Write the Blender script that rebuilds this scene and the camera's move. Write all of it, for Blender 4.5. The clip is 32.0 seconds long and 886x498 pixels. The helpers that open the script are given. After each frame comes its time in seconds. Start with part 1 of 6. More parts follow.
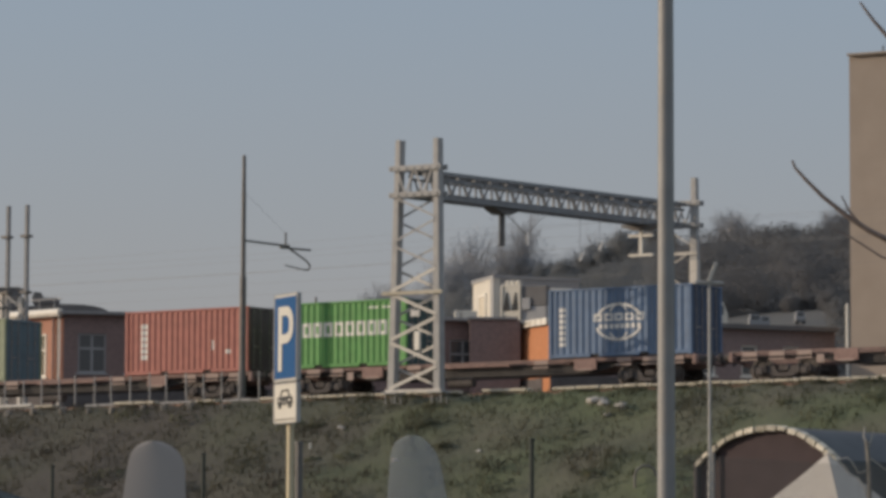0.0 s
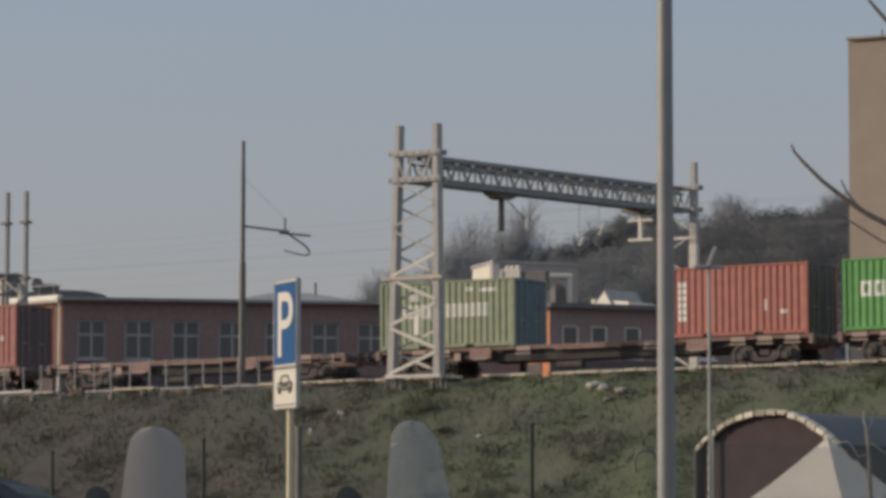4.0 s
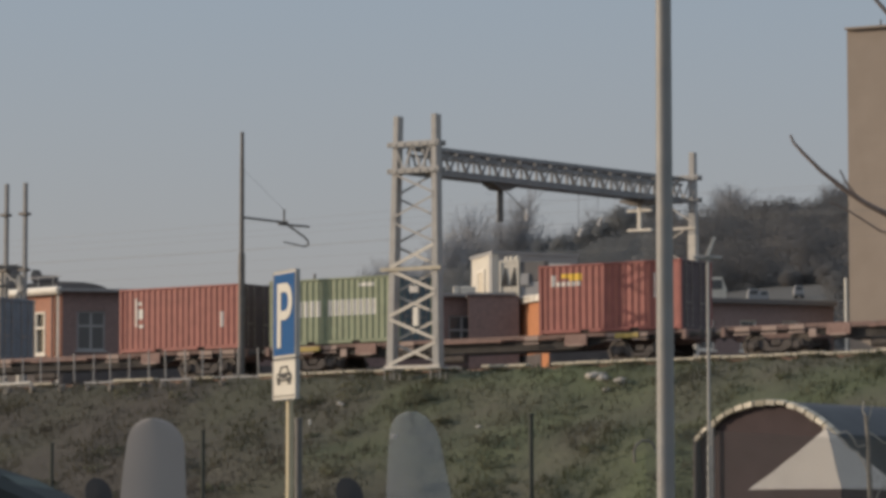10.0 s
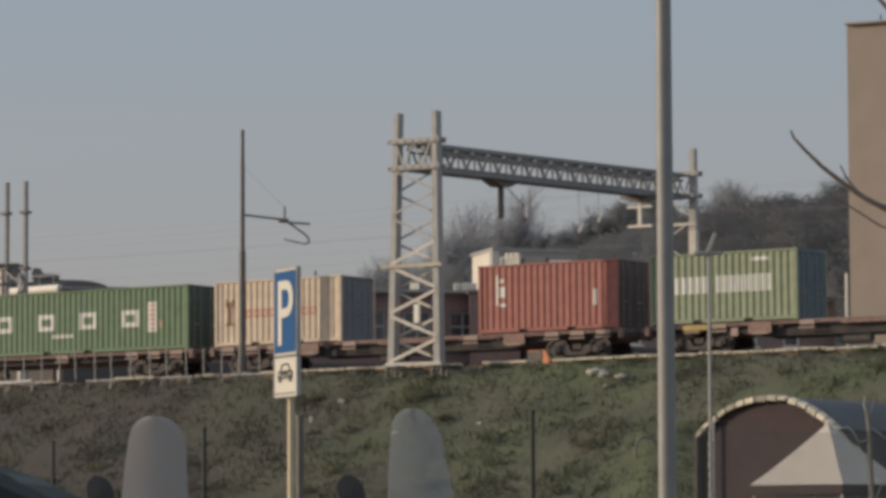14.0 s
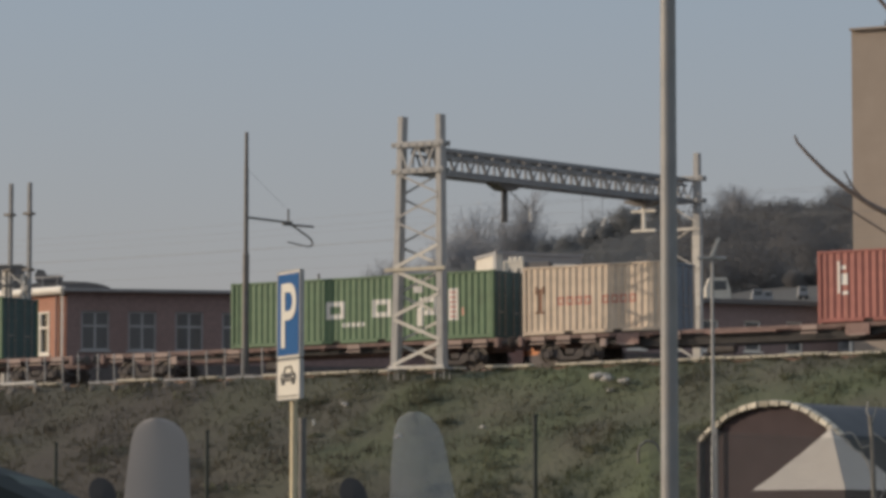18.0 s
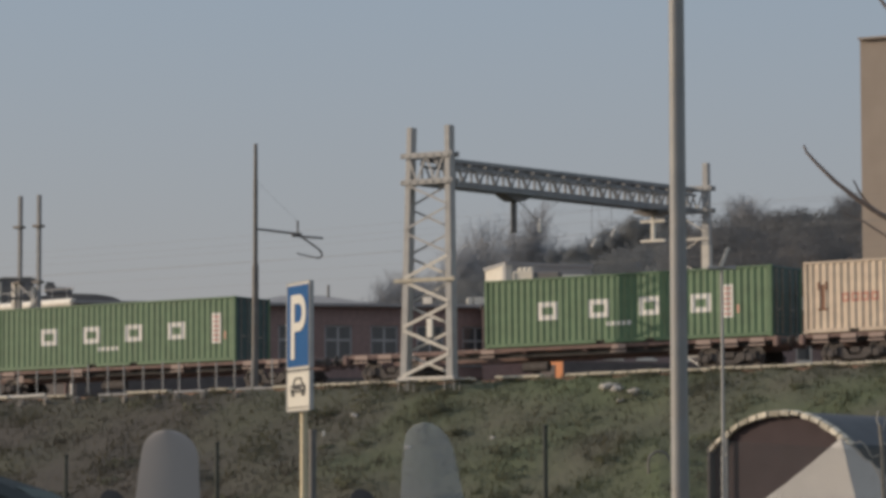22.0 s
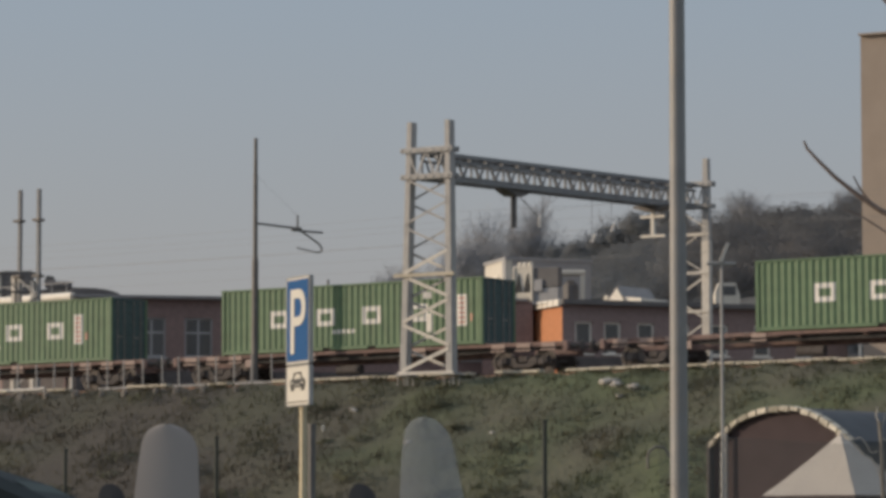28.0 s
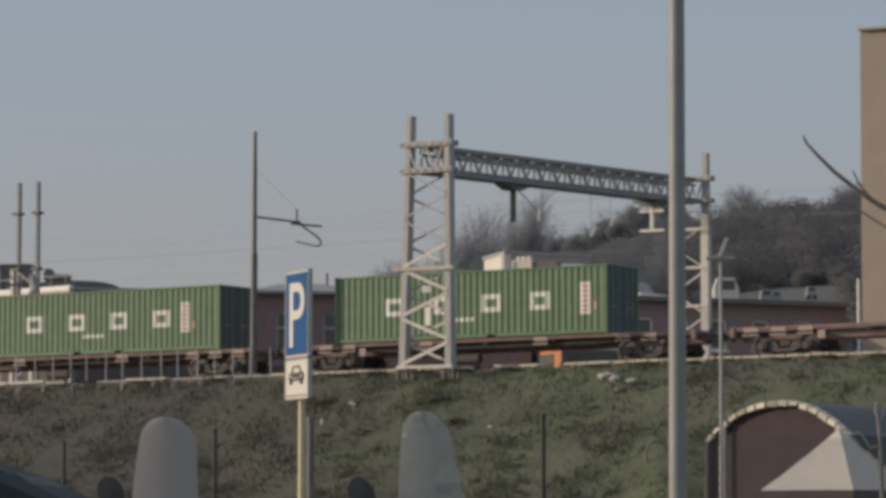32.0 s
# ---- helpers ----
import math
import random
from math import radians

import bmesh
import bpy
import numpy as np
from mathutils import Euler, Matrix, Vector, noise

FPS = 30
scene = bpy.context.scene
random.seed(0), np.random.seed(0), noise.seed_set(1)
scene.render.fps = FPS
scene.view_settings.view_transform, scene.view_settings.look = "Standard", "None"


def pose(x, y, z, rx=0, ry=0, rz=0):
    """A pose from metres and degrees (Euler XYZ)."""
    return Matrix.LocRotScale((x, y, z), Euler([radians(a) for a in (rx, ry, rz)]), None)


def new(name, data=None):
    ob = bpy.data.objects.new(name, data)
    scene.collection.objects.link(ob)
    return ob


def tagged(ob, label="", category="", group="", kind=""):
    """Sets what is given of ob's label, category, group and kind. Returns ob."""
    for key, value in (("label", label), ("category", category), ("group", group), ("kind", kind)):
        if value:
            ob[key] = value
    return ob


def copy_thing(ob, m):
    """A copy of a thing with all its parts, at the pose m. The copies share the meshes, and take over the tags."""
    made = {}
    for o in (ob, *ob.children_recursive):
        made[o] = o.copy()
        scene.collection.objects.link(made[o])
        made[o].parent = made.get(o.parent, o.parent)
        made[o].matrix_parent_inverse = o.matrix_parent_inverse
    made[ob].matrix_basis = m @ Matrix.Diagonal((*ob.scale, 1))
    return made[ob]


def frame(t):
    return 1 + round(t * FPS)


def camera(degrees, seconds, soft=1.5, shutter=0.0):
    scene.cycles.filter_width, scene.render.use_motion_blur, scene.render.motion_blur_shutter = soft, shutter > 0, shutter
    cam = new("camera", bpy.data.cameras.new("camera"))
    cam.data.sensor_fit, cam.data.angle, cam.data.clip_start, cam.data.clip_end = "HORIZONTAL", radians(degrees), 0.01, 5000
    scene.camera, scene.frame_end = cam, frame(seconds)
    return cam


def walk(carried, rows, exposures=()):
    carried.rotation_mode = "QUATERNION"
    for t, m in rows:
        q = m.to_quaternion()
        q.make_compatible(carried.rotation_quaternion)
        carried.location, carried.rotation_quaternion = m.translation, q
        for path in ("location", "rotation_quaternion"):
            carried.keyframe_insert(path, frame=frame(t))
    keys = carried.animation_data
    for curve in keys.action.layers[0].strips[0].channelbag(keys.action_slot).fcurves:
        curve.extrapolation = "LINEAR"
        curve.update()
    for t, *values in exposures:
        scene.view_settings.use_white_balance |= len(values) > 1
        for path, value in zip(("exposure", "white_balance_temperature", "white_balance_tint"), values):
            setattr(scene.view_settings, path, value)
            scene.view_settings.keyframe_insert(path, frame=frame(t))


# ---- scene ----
EYE = (0.0, 0.0, 1.05)
cam = camera(14.189, 32.0, soft=3.7)
# seconds, yaw, tilt above the level, roll: a zoomed-in phone held by hand from one spot
HELD = [
    (0, 0.012, 5.151, 0.25), (0.5, 0.052, 5.019, 0.23), (1, 0.101, 5.075, 0.20), (1.5, 0.046, 5.043, 0.20),
    (2, 0.083, 4.909, 0.20), (2.5, 0.118, 4.907, 0.26), (3, 0.042, 4.906, 0.14), (3.5, -0.000, 4.896, 0.10),
    (5.5, 0.013, 4.996, 0.11), (6, 0.014, 4.994, 0.08), (6.5, -0.029, 5.005, 0.08), (7, 0.009, 4.876, -0.02),
    (7.5, 0.034, 4.869, -0.10), (8, 0.036, 4.892, -0.07), (8.5, 0.070, 4.763, 0.04), (9, 0.025, 4.810, 0.07),
    (9.5, 0.012, 4.774, 0.05), (10, -0.013, 4.763, -0.01), (10.5, 0.066, 4.570, 0.01), (11, 0.170, 4.601, 0.16),
    (11.5, 0.548, 4.476, 0.10), (12, 0.146, 4.618, 0.11), (12.5, -0.016, 4.704, 0.08), (13, -0.110, 4.689, 0.02),
    (13.5, -0.087, 4.743, -0.11), (14, -0.002, 4.712, -0.22), (14.5, 0.034, 4.681, -0.14), (15, 0.007, 4.717, -0.07),
    (15.5, 0.072, 4.710, -0.05), (17.5, -0.009, 4.908, 0.06), (18, 0.055, 4.768, 0.07), (18.5, 0.101, 4.729, 0.13),
    (19, 0.137, 4.754, 0.09), (19.5, 0.169, 4.701, 0.16), (20, 0.149, 4.770, 0.11), (20.5, 0.224, 4.792, 0.12),
    (21, 0.286, 4.861, -0.11), (21.5, 0.245, 4.903, -0.09), (22, 0.206, 4.943, -0.13), (22.5, 0.135, 4.889, -0.11),
    (23, 0.172, 4.799, 0.01), (23.5, 0.145, 4.824, 0.04), (24, 0.149, 4.762, 0.14), (24.5, 0.122, 4.824, 0.06),
    (25, 0.119, 4.828, -0.03), (25.5, 0.151, 4.799, 0.08), (27.5, 0.139, 4.851, -0.01), (28, 0.204, 4.860, 0.01),
    (28.5, 0.160, 4.881, 0.03), (29, 0.100, 4.853, 0.12), (29.5, 0.162, 4.805, 0.11), (30, 0.131, 4.751, 0.19),
    (30.5, 0.119, 4.752, 0.23), (31, 0.172, 4.822, 0.17), (31.5, 0.171, 4.836, 0.11), (32, 0.190, 4.762, 0.15),
]
# seconds, stops, kelvin, tint: the phone's white balance drifts
AUTO = [(0, -0.03, 6560, 10), (1, 0.01, 6550, 10), (2, 0.02, 6540, 10), (8, 0.02, 6540, 10), (10, 0.04, 6680, 10), (15.5, 0.04, 6760, 10), (18, 0.03, 6660, 10), (20, 0.04, 6720, 10),
        (21, 0.03, 6580, 10), (25, 0.03, 6580, 10), (28, 0.04, 6680, 10), (29, 0.03, 6540, 10), (32, 0.03, 6540, 10)]
walk(cam, [(t, pose(*EYE, 90 + tilt, 0.0, yaw) @ pose(0, 0, 0, 0, 0, roll)) for t, yaw, tilt, roll in HELD], AUTO)

# way of the train along its track in metres, every half second: it brakes gently
RUN = [
    -0.01, 3.25, 6.46, 9.63, 12.73, 15.77, 18.75, 21.66, 24.53, 27.34,
    30.12, 32.86, 35.56, 38.23, 40.85, 43.44, 45.98, 48.47, 50.9, 53.29,
    55.62, 57.9, 60.13, 62.3, 64.44, 66.53, 68.59, 70.62, 72.6, 74.54,
    76.43, 78.26, 80.04, 81.77, 83.46, 85.11, 86.71, 88.27, 89.8, 91.28,
    92.73, 94.13, 95.5, 96.81, 98.07, 99.28, 100.44, 101.57, 102.64, 103.68,
    104.66, 105.6, 106.5, 107.34, 108.14, 108.9, 109.61, 110.28, 110.92, 111.56,
    112.2, 112.87, 113.57, 114.31, 115.08,
]

# ---- light ----
SUN_AZ, SUN_EL = radians(-88.6), radians(15.0)      # from +y towards -x; low late sun
to_sun = Vector((math.sin(SUN_AZ) * math.cos(SUN_EL), math.cos(SUN_AZ) * math.cos(SUN_EL), math.sin(SUN_EL)))
sun = new("sun", bpy.data.lights.new("sun", "SUN"))
sun.data.energy, sun.data.angle, sun.data.color = 2.7, radians(0.7), (1.0, 0.83, 0.65)
sun.matrix_world = Matrix.Translation((-80, 60, 60)) @ (-to_sun).to_track_quat("-Z", "Y").to_matrix().to_4x4()

world = bpy.data.worlds.new("world")
scene.world = world
world.use_nodes = True
wn, wl = world.node_tree.nodes, world.node_tree.links
sky = wn.new("ShaderNodeTexSky")
sky.sky_type, sky.sun_disc = "NISHITA", False
sky.sun_elevation, sky.sun_rotation = SUN_EL, SUN_AZ
sky.air_density, sky.dust_density, sky.ozone_density = 1.2, 2.5, 2.0
haze = wn.new("ShaderNodeMix")
haze.data_type = "RGBA"
haze.inputs["Factor"].default_value = 0.72
geo_dir = wn.new("ShaderNodeTexCoord")
sep = wn.new("ShaderNodeSeparateXYZ")
ramp = wn.new("ShaderNodeValToRGB")
ramp.color_ramp.elements[0].position, ramp.color_ramp.elements[0].color = 0.0, (3.36, 3.0, 3.05, 1)
ramp.color_ramp.elements[1].position, ramp.color_ramp.elements[1].color = 0.17, (2.58, 3.1, 3.92, 1)
high = ramp.color_ramp.elements.new(0.75)
high.color = (4.7, 5.2, 5.9, 1)
wl.new(geo_dir.outputs["Generated"], sep.inputs[0])
wl.new(sep.outputs["Z"], ramp.inputs[0])
wl.new(sky.outputs[0], haze.inputs["A"])
wl.new(ramp.outputs[0], haze.inputs["B"])
wl.new(haze.outputs["Result"], wn["Background"].inputs["Color"])
wn["Background"].inputs["Strength"].default_value = 0.118
scene.view_settings.exposure = 0.0


# ---- materials ----
def material(name, color, rough=0.7, metal=0.0, vary=0.15, scale=6.0, bump=0.0, bump_scale=40.0, dirt=None, dirt_scale=1.2,
             dirt_amount=0.5, per_piece=0.0, streak=False):
    """Paint, stone or metal with grain at two scales and, where given, stains of another colour."""
    m = bpy.data.materials.new(name)
    m.use_nodes = True
    n, l = m.node_tree.nodes, m.node_tree.links
    b = n["Principled BSDF"]
    b.inputs["Roughness"].default_value, b.inputs["Metallic"].default_value = rough, metal
    tc = n.new("ShaderNodeTexCoord")
    src = tc.outputs["Object"]
    fine = n.new("ShaderNodeTexNoise")
    fine.inputs["Scale"].default_value, fine.inputs["Detail"].default_value = scale, 6
    l.new(src, fine.inputs["Vector"])
    val = n.new("ShaderNodeMapRange")
    val.inputs["From Min"].default_value, val.inputs["From Max"].default_value = 0.25, 0.75
    val.inputs["To Min"].default_value, val.inputs["To Max"].default_value = 1 - vary, 1 + vary
    l.new(fine.outputs["Fac"], val.inputs["Value"])
    mul = n.new("ShaderNodeVectorMath")
    mul.operation = "SCALE"
    mul.inputs[0].default_value = color
    l.new(val.outputs[0], mul.inputs["Scale"])
    out = mul.outputs[0]
    if per_piece:
        info = n.new("ShaderNodeObjectInfo")
        pr = n.new("ShaderNodeMapRange")
        pr.inputs["To Min"].default_value, pr.inputs["To Max"].default_value = 1 - per_piece, 1 + per_piece
        l.new(info.outputs["Random"], pr.inputs["Value"])
        m2 = n.new("ShaderNodeVectorMath")
        m2.operation = "SCALE"
        l.new(out, m2.inputs[0])
        l.new(pr.outputs[0], m2.inputs["Scale"])
        out = m2.outputs[0]
    if dirt:
        big = n.new("ShaderNodeTexNoise")
        big.inputs["Scale"].default_value, big.inputs["Detail"].default_value = dirt_scale, 8
        big.inputs["Roughness"].default_value = 0.65
        if streak:
            mp = n.new("ShaderNodeMapping")
            mp.inputs["Scale"].default_value = (6, 6, 0.7)
            l.new(src, mp.inputs["Vector"])
            l.new(mp.outputs[0], big.inputs["Vector"])
        else:
            l.new(src, big.inputs["Vector"])
        cr = n.new("ShaderNodeMapRange")
        cr.inputs["From Min"].default_value, cr.inputs["From Max"].default_value = 0.48, 0.72
        cr.inputs["To Max"].default_value = dirt_amount
        l.new(big.outputs["Fac"], cr.inputs["Value"])
        mix = n.new("ShaderNodeMix")
        mix.data_type = "RGBA"
        l.new(cr.outputs[0], mix.inputs["Factor"])
        l.new(out, mix.inputs["A"])
        mix.inputs["B"].default_value = (*dirt, 1)
        out = mix.outputs["Result"]
    l.new(out, b.inputs["Base Color"])
    if bump:
        bt = n.new("ShaderNodeTexNoise")
        bt.inputs["Scale"].default_value, bt.inputs["Detail"].default_value = bump_scale, 5
        l.new(src, bt.inputs["Vector"])
        bn = n.new("ShaderNodeBump")
        bn.inputs["Strength"].default_value, bn.inputs["Distance"].default_value = bump, 0.02
        l.new(bt.outputs["Fac"], bn.inputs["Height"])
        l.new(bn.outputs[0], b.inputs["Normal"])
    return m


RUST = (0.10, 0.045, 0.025)
GRIME = (0.06, 0.055, 0.05)


def paint(name, color, dirt=RUST, amount=0.35, rough=0.55):
    return material(name, color, rough, 0.0, 0.15, 2.2, 0.15, 25, dirt, 1.3, amount, streak=True)


M = {
    "red_brown": paint("red_brown_paint", (0.37, 0.125, 0.10)),
    "brick_red": paint("brick_red_paint", (0.32, 0.108, 0.093)),
    "tan_red": paint("faded_red_paint", (0.345, 0.122, 0.102)),
    "pale_green": paint("pale_green_paint", (0.232, 0.272, 0.178), (0.3, 0.3, 0.22)),
    "bright_green": paint("bright_green_paint", (0.095, 0.295, 0.075), GRIME, 0.25),
    "deep_green": paint("deep_green_paint", (0.108, 0.185, 0.1), GRIME, 0.3),
    # green door colour darkened because the container ends lie in shade
    "shaded_green": paint("shaded_green_door_paint", (0.04, 0.082, 0.082), GRIME, 0.3),
    # brick lightened and warmed for the end wall in the sun
    "sunlit_brick": material("sunlit_brick", (0.47, 0.245, 0.175), 0.9, 0, 0.1, 4, 0.1, 30, (0.34, 0.165, 0.115), 0.7, 0.4),
    # white cabin panels greyed for shade; also serves housings and vans
    "cabin_grey": material("grey_shade_panel", (0.33, 0.33, 0.335), 0.7, 0, 0.06, 2),
    "blue": paint("blue_paint", (0.105, 0.168, 0.275), GRIME, 0.3),
    # blue door colour, darkened for the shaded end
    "shaded_blue": paint("shaded_blue_door_paint", (0.035, 0.055, 0.10), GRIME, 0.3),
    "beige": paint("beige_paint", (0.60, 0.49, 0.38), (0.40, 0.25, 0.18)),
    "grey_blue": paint("grey_blue_paint", (0.156, 0.187, 0.222), GRIME),
    # doors of pale green and red containers, darkened for end shade
    "shaded_teal": paint("shaded_teal_door_paint", (0.088, 0.144, 0.169), GRIME),
    "shaded_red": paint("shaded_red_door_paint", (0.085, 0.062, 0.066), GRIME),
    "mark_white": material("white_marking", (0.72, 0.70, 0.66), 0.6, 0, 0.08, 5, dirt=(0.4, 0.37, 0.33), dirt_amount=0.3),
    "mark_red": material("red_marking", (0.52, 0.22, 0.17), 0.6, 0, 0.1, 5),
    "mark_faint": material("faded_red_marking", (0.60, 0.30, 0.24), 0.6, 0, 0.15, 5),
    "mark_brown": material("brown_marking", (0.20, 0.09, 0.05), 0.6, 0, 0.1, 5),
    "dull_yellow": material("worn_yellow_paint", (0.50, 0.38, 0.12), 0.7, 0, 0.15, 5, dirt=GRIME, dirt_amount=0.4),
    "mark_yellow": material("yellow_marking", (0.75, 0.48, 0.05), 0.6, 0, 0.1, 5),
    "steel_worn": material("worn_steel", (0.30, 0.27, 0.25), 0.45, 0.6, 0.2, 8, dirt=RUST, dirt_amount=0.5),
    "galvanised": material("galvanised_steel", (0.355, 0.35, 0.343), 0.6, 0.1, 0.12, 3, 0.1, 30, (0.31, 0.295, 0.28), 0.8, 0.5),
    "galvanised_warm": material("galvanised_pole", (0.25, 0.25, 0.25), 0.55, 0.12, 0.12, 4, 0.1, 30, (0.30, 0.26, 0.22), 1.5, 0.6),
    "brace_steel": material("pale_brace_steel", (0.55, 0.525, 0.48), 0.6, 0.1, 0.15, 4, 0.1, 30, (0.35, 0.31, 0.27), 1.0, 0.5),
    # dark tone for the shade at wall feet, also on the shelter's posts
    "dark_band": material("dark_shade_band", (0.11, 0.098, 0.096), 0.9, 0, 0.2, 3),
    # worn plate colour, paled to look like deck edges in the sun
    "deck_plate": material("worn_lit_plate", (0.40, 0.31, 0.27), 0.8, 0, 0.15, 4, dirt=(0.25, 0.17, 0.14), dirt_amount=0.5),
    "plate_pink": material("rusty_pink_plate", (0.31, 0.205, 0.178), 0.85, 0, 0.2, 4, 0.15, 20, (0.16, 0.11, 0.10), 1.4, 0.5),
    "beam_steel": material("weathered_beam_steel", (0.24, 0.245, 0.252), 0.7, 0.1, 0.15, 4, 0.1, 30, (0.26, 0.23, 0.20), 1.0, 0.4),
    "dark_steel": material("dark_painted_steel", (0.15, 0.145, 0.14), 0.6, 0.3, 0.2, 4, 0.1, 30, (0.16, 0.12, 0.09), 1.0, 0.5),
    "wagon": material("wagon_brown_paint", (0.225, 0.152, 0.134), 0.8, 0, 0.2, 4, 0.2, 20, GRIME, 1.2, 0.4),
    "bogie": material("grimy_bogie_steel", (0.098, 0.087, 0.082), 0.9, 0.0, 0.3, 6, 0.2, 20),
    # underframe colour darkened for the shade below the deck
    "underframe": material("underframe_in_shade", (0.06, 0.056, 0.054), 0.9, 0, 0.3, 3, 0.2, 15),
    "wheel": material("wheel_steel", (0.10, 0.088, 0.082), 0.6, 0.4, 0.2, 8),
    "rail": material("rail_steel", (0.20, 0.13, 0.10), 0.5, 0.6, 0.2, 8),
    "sleeper": material("concrete_sleeper", (0.26, 0.23, 0.20), 0.9, 0, 0.15, 8, 0.2, 40, per_piece=0.15),
    "trough": material("concrete_trough", (0.60, 0.54, 0.43), 0.9, 0, 0.12, 6, 0.2, 40, (0.30, 0.27, 0.21), 0.9, 0.6, per_piece=0.12),
    "ballast": material("ballast", (0.15, 0.135, 0.125), 0.95, 0, 0.35, 9, 0.8, 12),
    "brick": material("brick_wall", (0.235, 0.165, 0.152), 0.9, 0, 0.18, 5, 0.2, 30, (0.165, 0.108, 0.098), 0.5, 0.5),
    # brick lightened and greyed for the veiling haze before the workshop
    "veiled_brick": material("veiled_brick_wall", (0.27, 0.205, 0.195), 0.9, 0, 0.15, 5, 0.2, 30, (0.22, 0.155, 0.145), 0.5, 0.5),
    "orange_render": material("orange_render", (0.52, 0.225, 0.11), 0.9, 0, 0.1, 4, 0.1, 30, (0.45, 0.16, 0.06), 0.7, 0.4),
    "roof_grey": material("grey_roof_sheet", (0.26, 0.25, 0.25), 0.7, 0, 0.12, 2, 0.1, 20, (0.17, 0.16, 0.15), 0.4, 0.5),
    "roof_dark": material("dark_roof_sheet", (0.14, 0.135, 0.135), 0.7, 0, 0.15, 2),
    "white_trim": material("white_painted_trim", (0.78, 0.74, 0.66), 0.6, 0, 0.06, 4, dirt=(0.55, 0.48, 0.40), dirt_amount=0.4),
    # white window frames darkened for walls that lie in shade
    "shade_trim": material("shaded_white_frame", (0.34, 0.335, 0.335), 0.6, 0, 0.08, 4),
    "white_panel": material("white_cabin_panel", (0.64, 0.60, 0.52), 0.6, 0, 0.05, 2, dirt=(0.55, 0.5, 0.42), dirt_amount=0.35),
    "tan_render": material("tan_render", (0.345, 0.288, 0.24), 0.95, 0, 0.06, 0.8, 0.1, 20, (0.28, 0.23, 0.185), 0.15, 0.6),
    "sign_blue": material("sign_blue_sheet", (0.004, 0.078, 0.235), 0.85, 0, 0.05, 8),
    "sign_white": material("sign_white_sheet", (0.64, 0.61, 0.54), 0.4, 0, 0.04, 8, dirt=(0.6, 0.57, 0.5), dirt_amount=0.3),
    "sign_black": material("sign_black_sheet", (0.03, 0.03, 0.03), 0.5),
    "sign_back": material("sign_aluminium", (0.38, 0.38, 0.38), 0.5, 0.5),
    "cream_post": material("cream_post_paint", (0.58, 0.50, 0.34), 0.55, 0.1, 0.1, 8, dirt=(0.35, 0.27, 0.18), dirt_amount=0.4),
    "canvas": material("white_canvas", (0.49, 0.45, 0.405), 0.85, 0, 0.05, 3, 0.2, 8),
    "tarp_red": material("maroon_tarpaulin", (0.06, 0.042, 0.045), 0.9, 0, 0.15, 1.5, 0.3, 3),
    "tarp_blue": material("slate_blue_tarpaulin", (0.082, 0.09, 0.1), 0.85, 0, 0.15, 1.2, 0.3, 3),
    "tarp_trim": material("pale_canvas_trim", (0.54, 0.49, 0.40), 0.8, 0, 0.25, 5, dirt=(0.22, 0.20, 0.14), dirt_scale=3, dirt_amount=0.7, per_piece=0.4),
    "fence_green": material("green_fence_paint", (0.03, 0.037, 0.031), 0.7, 0, 0.2, 5),
    "wire": material("dark_wire", (0.22, 0.22, 0.22), 0.6, 0.4),
    "mesh_wire": material("zinc_mesh_wire", (0.10, 0.10, 0.095), 0.8, 0.0),
    "insulator": material("glazed_insulator", (0.75, 0.74, 0.72), 0.25),
    "black_plastic": material("black_plastic", (0.02, 0.02, 0.022), 0.5, 0, 0.2, 10),
    "car_blue": material("dark_blue_car_paint", (0.05, 0.058, 0.06), 0.65, 0.0, 0.1, 4),
    "rubber": material("tyre_rubber", (0.02, 0.02, 0.02), 0.85),
    "scooter_grey": material("grey_scooter_paint", (0.35, 0.35, 0.37), 0.35),
    "shield": material("milky_windshield", (0.30, 0.272, 0.252), 0.5, 0, 0.04, 3),
    "bark": material("grey_bark", (0.20, 0.155, 0.135), 0.9, 0, 0.25, 20, 0.4, 30),
    # twigs lightened and greyed to carry distance haze
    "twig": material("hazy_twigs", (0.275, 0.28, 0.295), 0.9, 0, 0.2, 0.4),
    "stub": material("weathered_concrete_stub", (0.20, 0.185, 0.165), 0.95, 0, 0.2, 8, 0.3, 20),
    "stone": material("pale_rough_stone", (0.38, 0.36, 0.33), 0.95, 0, 0.15, 6, 0.4, 15),
    "asphalt": material("asphalt", (0.05, 0.05, 0.052), 0.9, 0, 0.3, 15, 0.3, 40),
}


def glass(name, tint=(0.07, 0.075, 0.08), rough=0.05):
    m = bpy.data.materials.new(name)
    m.use_nodes = True
    b = m.node_tree.nodes["Principled BSDF"]
    b.inputs["Base Color"].default_value = (*tint, 1)
    b.inputs["Roughness"].default_value = rough
    b.inputs["Specular IOR Level"].default_value = 0.6
    return m


